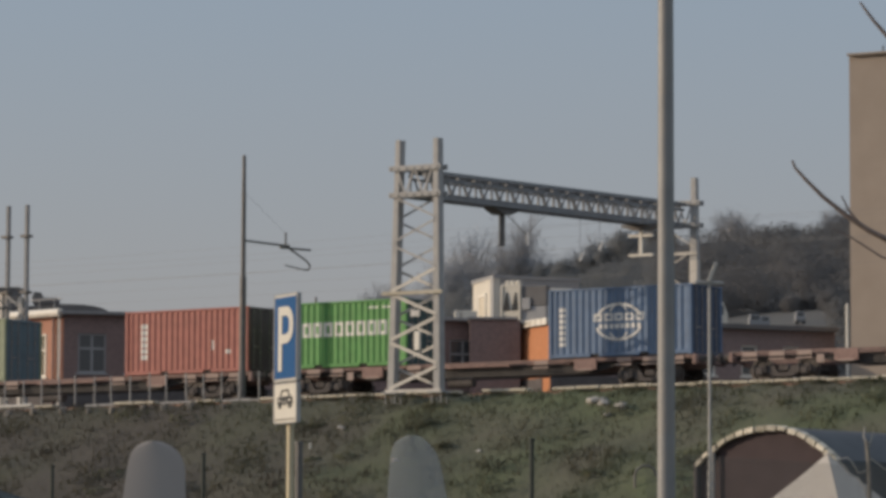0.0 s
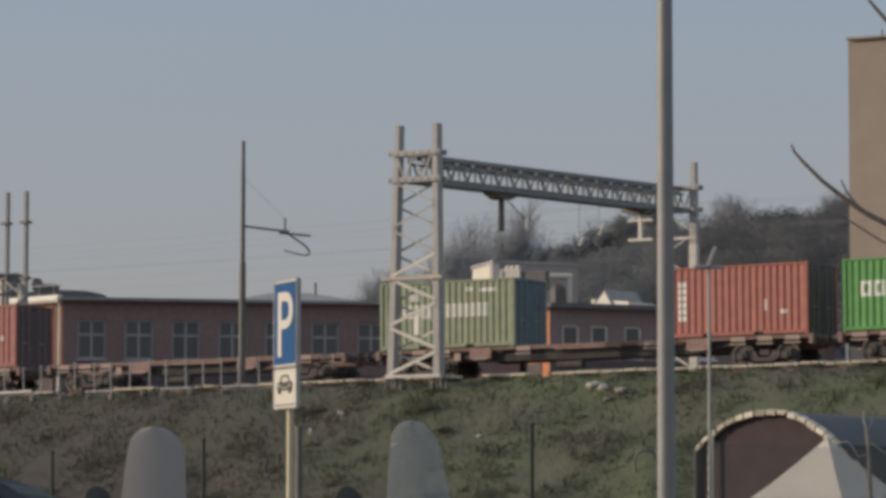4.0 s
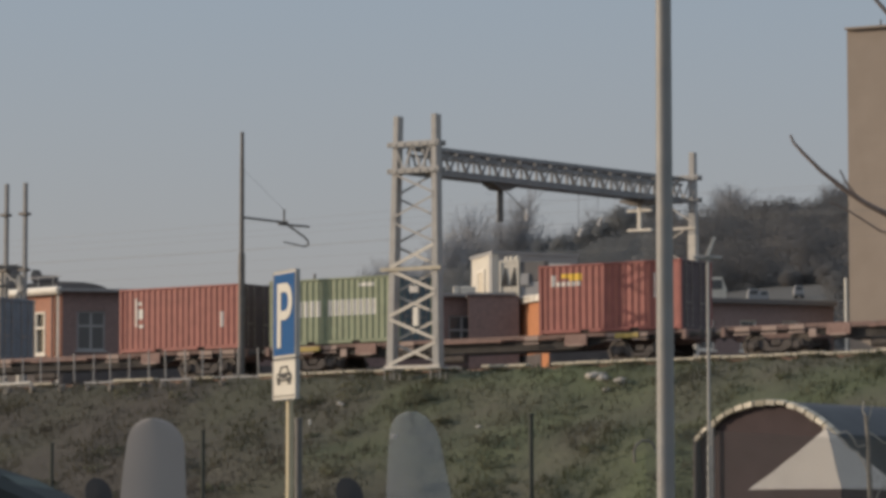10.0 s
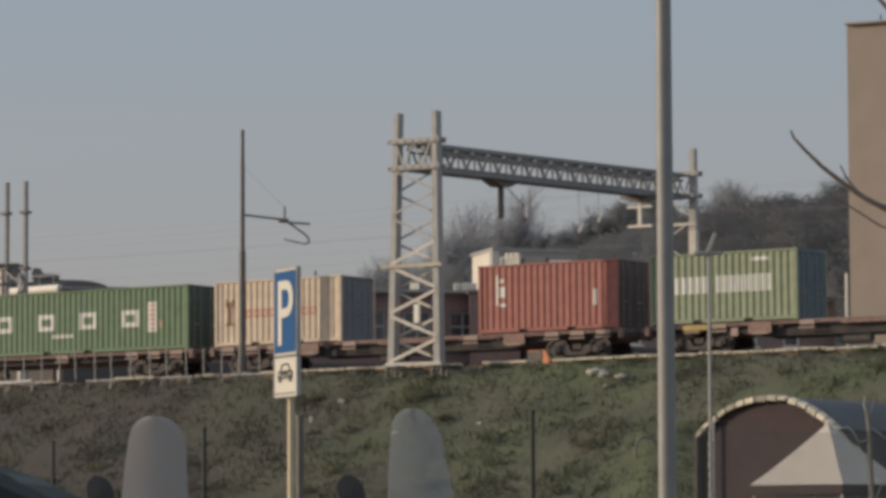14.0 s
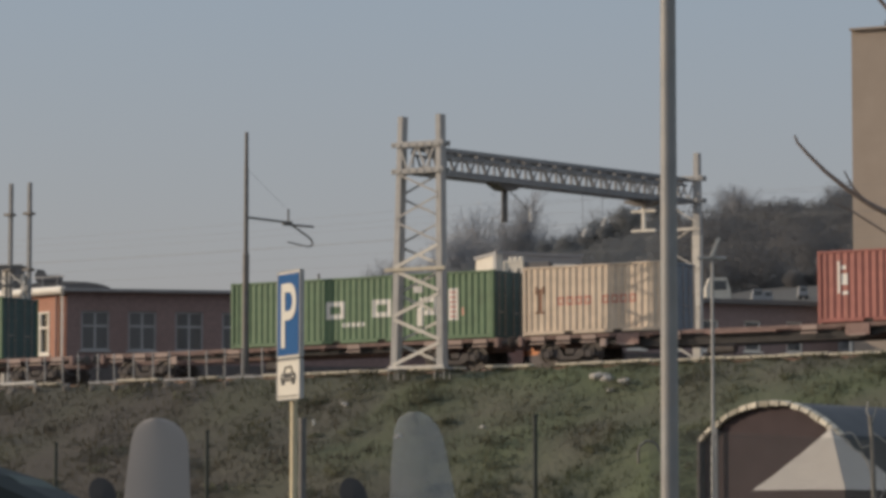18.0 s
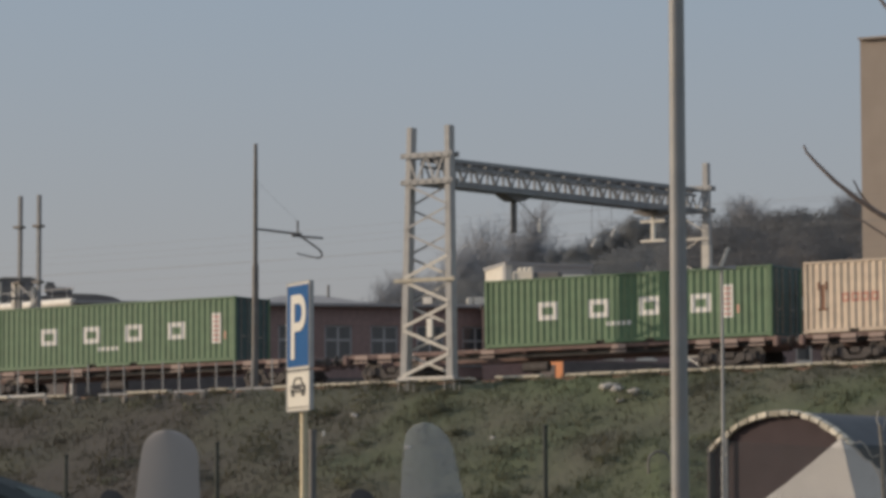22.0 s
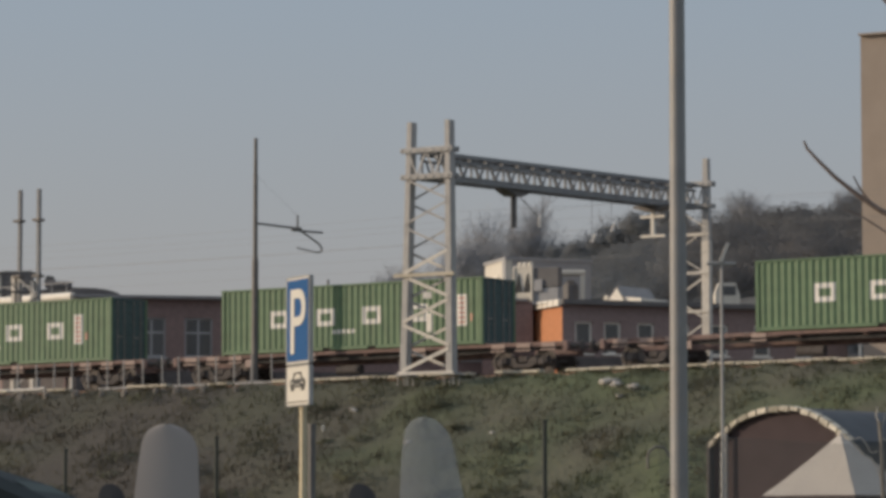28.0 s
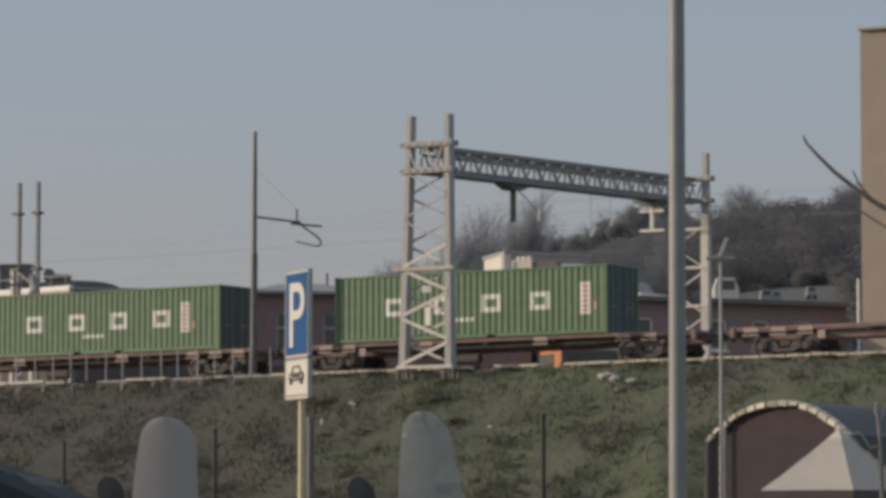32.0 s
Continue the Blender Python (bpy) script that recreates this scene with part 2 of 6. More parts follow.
def foliage(name, color, other, scale, patch):
    """Thin leaves that let half of the light through, in two tones that change over the ground."""
    m = bpy.data.materials.new(name)
    m.use_nodes = True
    n, l = m.node_tree.nodes, m.node_tree.links
    n.remove(n["Principled BSDF"])
    tc, t1, t2 = n.new("ShaderNodeTexCoord"), n.new("ShaderNodeTexNoise"), n.new("ShaderNodeTexNoise")
    t1.inputs["Scale"].default_value, t2.inputs["Scale"].default_value = scale, patch
    for t in (t1, t2):
        l.new(tc.outputs["Object"], t.inputs["Vector"])
    cr = n.new("ShaderNodeMapRange")
    cr.inputs["From Min"].default_value, cr.inputs["From Max"].default_value = 0.4, 0.62
    l.new(t2.outputs["Fac"], cr.inputs["Value"])
    mix = n.new("ShaderNodeMix")
    mix.data_type = "RGBA"
    mix.inputs["A"].default_value, mix.inputs["B"].default_value = (*color, 1), (*other, 1)
    l.new(cr.outputs[0], mix.inputs["Factor"])
    vr = n.new("ShaderNodeMapRange")
    vr.inputs["From Min"].default_value, vr.inputs["From Max"].default_value = 0.3, 0.7
    vr.inputs["To Min"].default_value, vr.inputs["To Max"].default_value = 0.85, 1.15
    l.new(t1.outputs["Fac"], vr.inputs["Value"])
    sc = n.new("ShaderNodeVectorMath")
    sc.operation = "SCALE"
    l.new(mix.outputs["Result"], sc.inputs[0])
    l.new(vr.outputs[0], sc.inputs["Scale"])
    d, t, both = n.new("ShaderNodeBsdfDiffuse"), n.new("ShaderNodeBsdfTranslucent"), n.new("ShaderNodeMixShader")
    l.new(sc.outputs[0], d.inputs["Color"])
    l.new(sc.outputs[0], t.inputs["Color"])
    l.new(d.outputs[0], both.inputs[1])
    l.new(t.outputs[0], both.inputs[2])
    l.new(both.outputs[0], n["Material Output"].inputs["Surface"])
    return m


# far leaves: distance haze is mixed into these pale grey base colours
M["scrub"] = foliage("hazed_scrub_leaves", (0.215, 0.218, 0.222), (0.228, 0.22, 0.218), 0.3, 0.05)
M["thicket"] = foliage("hazed_thicket_leaves", (0.25, 0.262, 0.268), (0.285, 0.288, 0.29), 0.3, 0.05)
M["evergreen"] = foliage("hazed_evergreen_leaves", (0.29, 0.302, 0.31), (0.295, 0.30, 0.305), 0.4, 0.1)
M["blade"] = foliage("grass_blades", (0.134, 0.142, 0.082), (0.15, 0.138, 0.098), 0.9, 0.25)
M["dry_blade"] = foliage("dry_grass_blades", (0.122, 0.105, 0.082), (0.125, 0.118, 0.074), 0.9, 0.2)
M["weed"] = foliage("weed_leaves", (0.205, 0.203, 0.142), (0.18, 0.187, 0.122), 1.5, 0.3)
M["pane"] = glass("dark_window_glass")
M["car_glass"] = glass("tinted_car_glass", (0.075, 0.095, 0.088), 0.6)
M["car_glass"].node_tree.nodes["Principled BSDF"].inputs["Specular IOR Level"].default_value = 0.03


def clear_shield(name):
    m = bpy.data.materials.new(name)
    m.use_nodes = True
    n, l = m.node_tree.nodes, m.node_tree.links
    b = n["Principled BSDF"]
    b.inputs["Base Color"].default_value = (0.40, 0.41, 0.42, 1)
    b.inputs["Roughness"].default_value = 0.25
    b.inputs["Alpha"].default_value = 0.3
    return m


M["car_blue"].node_tree.nodes["Principled BSDF"].inputs["Specular IOR Level"].default_value = 0.06
M["car_blue"].node_tree.nodes["Principled BSDF"].inputs["Roughness"].default_value = 0.8
M["tinted_shield"] = clear_shield("smoky_clear_windshield")


def ground_material():
    """Grass, bare earth and dry patches at several sizes."""
    m = bpy.data.materials.new("rough_grass")
    m.use_nodes = True
    n, l = m.node_tree.nodes, m.node_tree.links
    b = n["Principled BSDF"]
    b.inputs["Roughness"].default_value = 0.95
    tc = n.new("ShaderNodeTexCoord")
    big, mid, fine = (n.new("ShaderNodeTexNoise") for _ in range(3))
    for tex, sc in ((big, 0.16), (mid, 0.7), (fine, 5.0)):
        tex.inputs["Scale"].default_value, tex.inputs["Detail"].default_value = sc, 6
        l.new(tc.outputs["Object"], tex.inputs["Vector"])
    r1 = n.new("ShaderNodeValToRGB")
    e = r1.color_ramp.elements
    e[0].position, e[0].color = 0.38, (0.094, 0.092, 0.068, 1)
    e[1].position, e[1].color = 0.62, (0.092, 0.112, 0.058, 1)
    mid_el = r1.color_ramp.elements.new(0.5)
    mid_el.color = (0.092, 0.102, 0.064, 1)
    l.new(big.outputs["Fac"], r1.inputs[0])
    r2 = n.new("ShaderNodeValToRGB")
    r2.color_ramp.elements[0].position, r2.color_ramp.elements[0].color = 0.35, (0.85, 0.83, 0.8, 1)
    r2.color_ramp.elements[1].position, r2.color_ramp.elements[1].color = 0.68, (1.12, 1.1, 1.02, 1)
    l.new(mid.outputs["Fac"], r2.inputs[0])
    mul = n.new("ShaderNodeMix")
    mul.data_type, mul.blend_type = "RGBA", "MULTIPLY"
    mul.inputs["Factor"].default_value = 1
    l.new(r1.outputs[0], mul.inputs["A"])
    l.new(r2.outputs[0], mul.inputs["B"])
    sx = n.new("ShaderNodeSeparateXYZ")
    l.new(tc.outputs["Object"], sx.inputs[0])
    # browner left, greener right: dry grass plus a green reflection painted in
    dry = n.new("ShaderNodeMapRange")
    dry.inputs["From Min"].default_value, dry.inputs["From Max"].default_value = -9.0, 1.5
    dry.inputs["To Min"].default_value, dry.inputs["To Max"].default_value = 0.9, 0.0
    l.new(sx.outputs["X"], dry.inputs["Value"])
    mixd = n.new("ShaderNodeMix")
    mixd.data_type = "RGBA"
    mixd.inputs["B"].default_value = (0.065, 0.055, 0.047, 1)
    bare = n.new("ShaderNodeMapRange")
    bare.inputs["From Min"].default_value, bare.inputs["From Max"].default_value = 0.48, 0.62
    bare.inputs["To Min"].default_value, bare.inputs["To Max"].default_value = 1.0, 0.8
    l.new(big.outputs["Fac"], bare.inputs["Value"])
    worn = n.new("ShaderNodeMath")
    worn.operation = "MULTIPLY"
    l.new(dry.outputs[0], worn.inputs[0])
    l.new(bare.outputs[0], worn.inputs[1])
    l.new(worn.outputs[0], mixd.inputs["Factor"])
    l.new(mul.outputs["Result"], mixd.inputs["A"])
    wood = n.new("ShaderNodeMapRange")
    wood.inputs["From Min"].default_value, wood.inputs["From Max"].default_value = 186.0, 200.0
    l.new(sx.outputs["Y"], wood.inputs["Value"])
    mixw = n.new("ShaderNodeMix")
    mixw.data_type = "RGBA"
    mixw.inputs["B"].default_value = (0.10, 0.098, 0.093, 1)
    l.new(wood.outputs[0], mixw.inputs["Factor"])
    l.new(mixd.outputs["Result"], mixw.inputs["A"])
    l.new(mixw.outputs["Result"], b.inputs["Base Color"])
    bn = n.new("ShaderNodeBump")
    bn.inputs["Strength"].default_value, bn.inputs["Distance"].default_value = 0.4, 0.12
    l.new(fine.outputs["Fac"], bn.inputs["Height"])
    l.new(bn.outputs[0], b.inputs["Normal"])
    return m


M["ground"] = ground_material()


# ---- building kit ----
class Geo:
    """Vertices and faces gathered for one mesh."""

    def __init__(self):
        self.v, self.f = [], []

    def add(self, verts, faces, m=None):
        k = len(self.v)
        self.v += [tuple(m @ Vector(p)) for p in verts] if m else [tuple(p) for p in verts]
        self.f += [tuple(i + k for i in f) for f in faces]
        return self

    def box(self, x0, x1, y0, y1, z0, z1, c=0.0, m=None):
        """A box with its edges cut off by c."""
        if c <= 0:
            vs = [(x, y, z) for z in (z0, z1) for y in (y0, y1) for x in (x0, x1)]
            return self.add(vs, [(0, 2, 3, 1), (4, 5, 7, 6), (0, 1, 5, 4), (2, 6, 7, 3), (0, 4, 6, 2), (1, 3, 7, 5)], m)
        c = min(c, (x1 - x0) * 0.4, (y1 - y0) * 0.4, (z1 - z0) * 0.4)
        lo, hi = (x0, y0, z0), (x1, y1, z1)
        vs, idx = [], {}
        for corner in range(8):
            bits = [(corner >> a) & 1 for a in range(3)]
            for axis in range(3):
                p = []
                for a in range(3):
                    end = hi[a] if bits[a] else lo[a]
                    p.append(end if a == axis else end + (-c if bits[a] else c))
                idx[corner, axis] = len(vs)
                vs.append(tuple(p))
        fs = []
        for axis in range(3):
            u, w = (axis + 1) % 3, (axis + 2) % 3
            for side in (0, 1):
                ring = [(side << axis) | (a << u) | (b << w) for a, b in ((0, 0), (1, 0), (1, 1), (0, 1))]
                f = [idx[q, axis] for q in ring]
                fs.append(tuple(f if side else f[::-1]))
            for a in (0, 1):
                for b in (0, 1):
                    q0 = (a << u) | (b << w)
                    q1 = q0 | (1 << axis)
                    f = [idx[q0, u], idx[q1, u], idx[q1, w], idx[q0, w]]
                    fs.append(tuple(f if a == b else f[::-1]))
        for corner in range(8):
            f = [idx[corner, 0], idx[corner, 1], idx[corner, 2]]
            odd = bin(corner).count("1") % 2
            fs.append(tuple(f if odd else f[::-1]))
        return self.add(vs, fs, m)

    def tube(self, p0, p1, r0, r1=None, n=10, caps=True, m=None):
        p0, p1 = Vector(p0), Vector(p1)
        r1 = r0 if r1 is None else r1
        ax = (p1 - p0).normalized()
        a = ax.orthogonal().normalized()
        b = ax.cross(a)
        vs = []
        for p, r in ((p0, r0), (p1, r1)):
            vs += [p + (a * math.cos(2 * math.pi * i / n) + b * math.sin(2 * math.pi * i / n)) * r for i in range(n)]
        fs = [(i, (i + 1) % n, n + (i + 1) % n, n + i) for i in range(n)]
        if caps:
            fs += [tuple(range(n))[::-1], tuple(range(n, 2 * n))]
        return self.add(vs, fs, m)

    def bar(self, p0, p1, w, h, up=(0, 0, 1), m=None):
        """A straight bar of section w by h from p0 to p1."""
        p0, p1 = Vector(p0), Vector(p1)
        ax = (p1 - p0).normalized()
        s = ax.cross(Vector(up))
        s = s.normalized() if s.length > 1e-4 else ax.orthogonal().normalized()
        t = s.cross(ax)
        vs = [p + s * (i * w / 2) + t * (j * h / 2) for p in (p0, p1) for i, j in ((-1, -1), (1, -1), (1, 1), (-1, 1))]
        return self.add(vs, [(3, 2, 1, 0), (4, 5, 6, 7), (0, 1, 5, 4), (1, 2, 6, 5), (2, 3, 7, 6), (3, 0, 4, 7)], m)

    def lathe(self, prof, n=16, m=None):
        """Profile of (radius, z) turned about z."""
        k = len(prof)
        vs = [(r * math.cos(2 * math.pi * i / n), r * math.sin(2 * math.pi * i / n), z) for i in range(n) for r, z in prof]
        fs = [(i * k + j, ((i + 1) % n) * k + j, ((i + 1) % n) * k + j + 1, i * k + j + 1) for i in range(n) for j in range(k - 1)]
        return self.add(vs, fs, m)

    def sweep(self, pts, r0, r1=None, n=6, m=None):
        """One continuous round bar through the points, from radius r0 to r1."""
        pts = [Vector(p) for p in pts]
        r1 = r0 if r1 is None else r1
        k = len(pts) - 1
        vs = []
        ref = (pts[1] - pts[0]).normalized().orthogonal().normalized()
        for i, p in enumerate(pts):
            ax = (pts[min(i + 1, k)] - pts[max(i - 1, 0)]).normalized()
            a = (ref - ax * ref.dot(ax)).normalized()
            b = ax.cross(a)
            ref = a
            r = r0 + (r1 - r0) * i / k
            vs += [p + (a * math.cos(2 * math.pi * j / n) + b * math.sin(2 * math.pi * j / n)) * r for j in range(n)]
        fs = [(i * n + j, i * n + (j + 1) % n, (i + 1) * n + (j + 1) % n, (i + 1) * n + j) for i in range(k) for j in range(n)]
        fs += [tuple(range(n))[::-1], tuple(range(k * n, (k + 1) * n))]
        return self.add(vs, fs, m)

    def sheet(self, xs, zs, hole, y0, y1):
        """A slab of cells between y0 and y1, left open where hole(x, z) says so at a cell's middle: one connected piece."""
        idx = {}
        def vert(i, k, y):
            if (i, k, y) not in idx:
                idx[i, k, y] = len(self.v)
                self.v.append((xs[i], (y0, y1)[y], zs[k]))
            return idx[i, k, y]
        nx, nz = len(xs) - 1, len(zs) - 1
        full = {(i, k) for i in range(nx) for k in range(nz) if not hole((xs[i] + xs[i + 1]) / 2, (zs[k] + zs[k + 1]) / 2)}
        for i, k in full:
            self.f.append((vert(i, k, 0), vert(i + 1, k, 0), vert(i + 1, k + 1, 0), vert(i, k + 1, 0)))
            self.f.append((vert(i, k + 1, 1), vert(i + 1, k + 1, 1), vert(i + 1, k, 1), vert(i, k, 1)))
            for (di, dk), (a, b) in (((-1, 0), ((i, k + 1), (i, k))), ((1, 0), ((i + 1, k), (i + 1, k + 1))), ((0, -1), ((i, k), (i + 1, k))), ((0, 1), ((i + 1, k + 1), (i, k + 1)))):
                if (i + di, k + dk) not in full:
                    self.f.append((vert(*a, 1), vert(*b, 1), vert(*b, 0), vert(*a, 0)))
        return self

    def prism(self, outline, y0, y1, m=None):
        """An outline in x and z, drawn out along y."""
        k = len(outline)
        vs = [(x, y0, z) for x, z in outline] + [(x, y1, z) for x, z in outline]
        fs = [(i, (i + 1) % k, k + (i + 1) % k, k + i) for i in range(k)]
        fs += [tuple(range(k))[::-1], tuple(range(k, 2 * k))]
        return self.add(vs, fs, m)

    def mesh(self, name, mat, smooth=False):
        me = bpy.data.meshes.new(name)
        me.from_pydata(self.v, [], self.f)
        me.validate()
        if mat:
            me.materials.append(mat)
        if smooth:
            me.shade_smooth()
            me.set_sharp_from_angle(angle=radians(50))
        return me


def thing(name, label, category, m=None, group="", kind=""):
    ob = new(name)
    ob.empty_display_size = 0.2
    if m is not None:
        ob.matrix_world = m
    return tagged(ob, label, category, group, kind)


def solid(name, geo, mat, label="", category="", m=None, group="", kind="", smooth=False):
    """A thing that is one mesh."""
    ob = new(name, geo.mesh(name, M[mat], smooth))
    if m is not None:
        ob.matrix_world = m
    return tagged(ob, label, category, group, kind)


def part(name, geo, mat, parent, label="", m=None, smooth=False):
    """One mesh under a thing or under a part. geo may be a mesh that alike pieces share."""
    me = geo if isinstance(geo, bpy.types.Mesh) else geo.mesh(name, M[mat], smooth)
    ob = new(name, me)
    ob.parent = parent
    if m is not None:
        ob.matrix_basis = m
    if label:
        ob["label"] = label
    return ob


# the track's own space: x along the rails, y away from the viewer, z up; origin at the wagons' deck height
SLOPE = 0.00693
TRACK = Matrix.Translation((0, 135.42, 8.878)) @ Euler((0, 0, radians(-32.082))).to_matrix().to_4x4() @ Euler((0, -math.atan(SLOPE), 0)).to_matrix().to_4x4()
RAIL_Z, BED_Z = -1.17, -1.40


# ---- ground ----
def ramp_line(x, pts):
    if x <= pts[0][0]:
        return pts[0][1]
    for (x0, y0), (x1, y1) in zip(pts, pts[1:]):
        if x <= x1:
            k = (x - x0) / (x1 - x0)
            return y0 + (y1 - y0) * k
    return pts[-1][1]


HILL = [(-140, 7), (-60, 10), (-25, 18), (-8, 26), (4, 30), (20, 33), (28, 35.8), (36, 37.0), (42, 37.7), (60, 39.3), (100, 40), (200, 40)]


def ground_z(wx, wy):
    """Height of the land at a place: level car park, embankment, railway yard, wooded hill."""
    q = TRACK.inverted() @ Vector((wx, wy, 8.878))
    y = q.y
    yard = 8.878 + q.x * SLOPE - 1.55
    if y > -2.2:
        z = yard
    elif y > -3.0:
        z = yard + 0.19
    else:
        k = min(1.0, max(0.0, (y + 17.0) / 14.0))
        z = (yard + 0.19) * (k ** 0.9)
        if 0 < k < 1:
            z += (noise.noise((wx * 0.35, wy * 0.35, 0)) * 0.5 + noise.noise((wx * 1.3, wy * 1.3, 5)) * 0.16) * min(1, 4 * k * (1 - k))
    if wy > 192:
        k = min(1.0, (wy - 192) / 210.0) ** 0.9
        top = ramp_line(wx * 450 / max(wy, 300), HILL)
        z += (top - z) * k + noise.noise((wx * 0.03, wy * 0.03, 2)) * 1.5 * k
    return z


def build_ground():
    g = Geo()
    ys = [-300, -100, -20] + [i * 8 for i in range(0, 10)] + [80 + i * 1.0 for i in range(0, 90)] + [172 + i * 12 for i in range(0, 40)] + [700, 1000, 1800]
    xs = [-900, -400, -200, -120, -80, -60, -50] + [-44 + i * 0.9 for i in range(0, 100)] + [50, 60, 75, 95, 120, 200, 400, 900]
    for y in ys:
        for x in xs:
            g.v.append((x, y, ground_z(x, y)))
    k = len(xs)
    for j in range(len(ys) - 1):
        for i in range(k - 1):
            g.f.append((j * k + i, j * k + i + 1, (j + 1) * k + i + 1, (j + 1) * k + i))
    solid("ground", g, "ground", "rough grass embankment, yard and wooded hill", "ground", kind="structure", smooth=True)


def build_track():
    bed = Geo()
    prof = [(-2.5, -1.75), (-2.45, -1.44), (-2.0, -1.42), (-1.2, BED_Z), (12.6, BED_Z), (13.4, -1.5), (36.0, -1.5)]
    for i in range(61):
        x = -120 + i * 4
        for y, z in prof:
            bed.v.append((x, y, z))
    k = len(prof)
    for i in range(60):
        for j in range(k - 1):
            bed.f.append((i * k + j, (i + 1) * k + j, (i + 1) * k + j + 1, i * k + j + 1))
    base = solid("trackbed", bed, "ballast", "grey-brown crushed stone ballast under the tracks", "trackbed", TRACK, kind="structure")
    rail = Geo()
    rail.prism([(-0.07, 0), (0.07, 0), (0.07, 0.02), (0.012, 0.04), (0.012, 0.12), (0.036, 0.13), (0.036, 0.17), (-0.036, 0.17), (-0.036, 0.13), (-0.012, 0.12), (-0.012, 0.04), (-0.07, 0.02)], -110, 110)
    me = rail.mesh("rail", M["rail"])
    for cy in (1.22, 6.2, 10.7):
        for dy in (-0.753, 0.753):
            part("rail", me, "rail", base, m=pose(0, cy + dy, RAIL_Z - 0.17, 0, 0, 90))
    sl = Geo().box(-0.13, 0.13, -1.25, 1.25, -0.12, 0.05, 0.03).mesh("sleeper", M["sleeper"])
    for i in range(100):
        part("sleeper", sl, "sleeper", base, m=pose(-34 + i * 0.62, 1.22, RAIL_Z - 0.22))


def build_trough():
    """Concrete cable trough along the edge of the bed, lid by lid."""
    run = thing("cable_trough", "pale concrete cable trough with separate lids along the track", "cable trough", TRACK, kind="structure")
    lid = Geo().box(-0.485, 0.485, -0.2, 0.2, -0.11, 0.0, 0.03).mesh("trough_lid", M["trough"])
    random.seed(4)
    for i in range(62):
        x = -30 + i
        if x < -6 and random.random() < 0.8:
            continue
        if x in (3, 6):
            continue
        part("trough_lid", lid, "trough", run, m=pose(x, -2.75 + random.uniform(-0.02, 0.02), -1.22 + random.uniform(-0.02, 0.015), random.uniform(-2, 2), random.uniform(-0.6, 0.6), random.uniform(-0.6, 0.6)))


# ---- the train ----
PITCH = 0.2783


def corr(x):
    """Depth of the corrugated side at x."""
    u = (x % PITCH) / PITCH
    if u < 0.25:
        return 0.0
    if u < 0.5:
        return 0.036 * (u - 0.25) * 4
    if u < 0.75:
        return 0.036
    return 0.036 * (1 - u) * 4


def corr_cuts(x0, x1):
    xs = {x0, x1}
    q = PITCH / 4
    i = math.ceil(x0 / q)
    while i * q < x1:
        xs.add(i * q)
        i += 1
    out = sorted(xs)
    return [x for j, x in enumerate(out) if j == 0 or x - out[j - 1] > 1e-4]


def side_strip(g, x0, x1, z0, z1, y, sign, lift=0.0):
    xs = corr_cuts(x0, x1)
    k = len(g.v)
    for x in xs:
        yy = y + sign * (corr(x) + 0.02 - lift)
        g.v += [(x, yy, z0), (x, yy, z1)]
    for i in range(len(xs) - 1):
        f = (k + 2 * i, k + 2 * i + 2, k + 2 * i + 3, k + 2 * i + 1)
        g.f.append(f if sign > 0 else f[::-1])


BOX_W, BOX_H = 2.438, 2.591
BODIES = {}


def mark(parent, mat, rects, name="marking", label=""):
    """Painted markings on the near side: rectangles (x0, x1, z0, z1), or lists of them that make one block, which follow the corrugation."""
    for block in rects:
        g = Geo()
        for x0, x1, z0, z1 in block if isinstance(block, list) else [block]:
            side_strip(g, x0, x1, z0, z1, 0.0, 1, 0.004)
        part(name, g, mat, parent, label)


def ring(x0, x1, z0, z1, t):
    return [(x0, x0 + t, z0, z1), (x1 - t, x1, z0, z1), (x0 + t, x1 - t, z0, z0 + t), (x0 + t, x1 - t, z1 - t, z1)]


def blocks(n, x0, x1, z0, z1, gap=0.22, t=None, skip=()):
    """A row of n plain blocks in place of a name; hollow where t is given."""
    w = (x1 - x0) / n
    out = []
    for i in range(n):
        if i in skip:
            continue
        a, b = x0 + i * w, x0 + (i + 1) * w - w * gap
        out.append(ring(a, b, z0, z1, t) if t else (a, b, z0, z1))
    return out


def column(n, x0, x1, z0, z1, gap=0.3):
    h = (z1 - z0) / n
    return [(x0, x1, z0 + i * h, z0 + (i + 1) * h * 1.0 - h * gap) for i in range(n)]


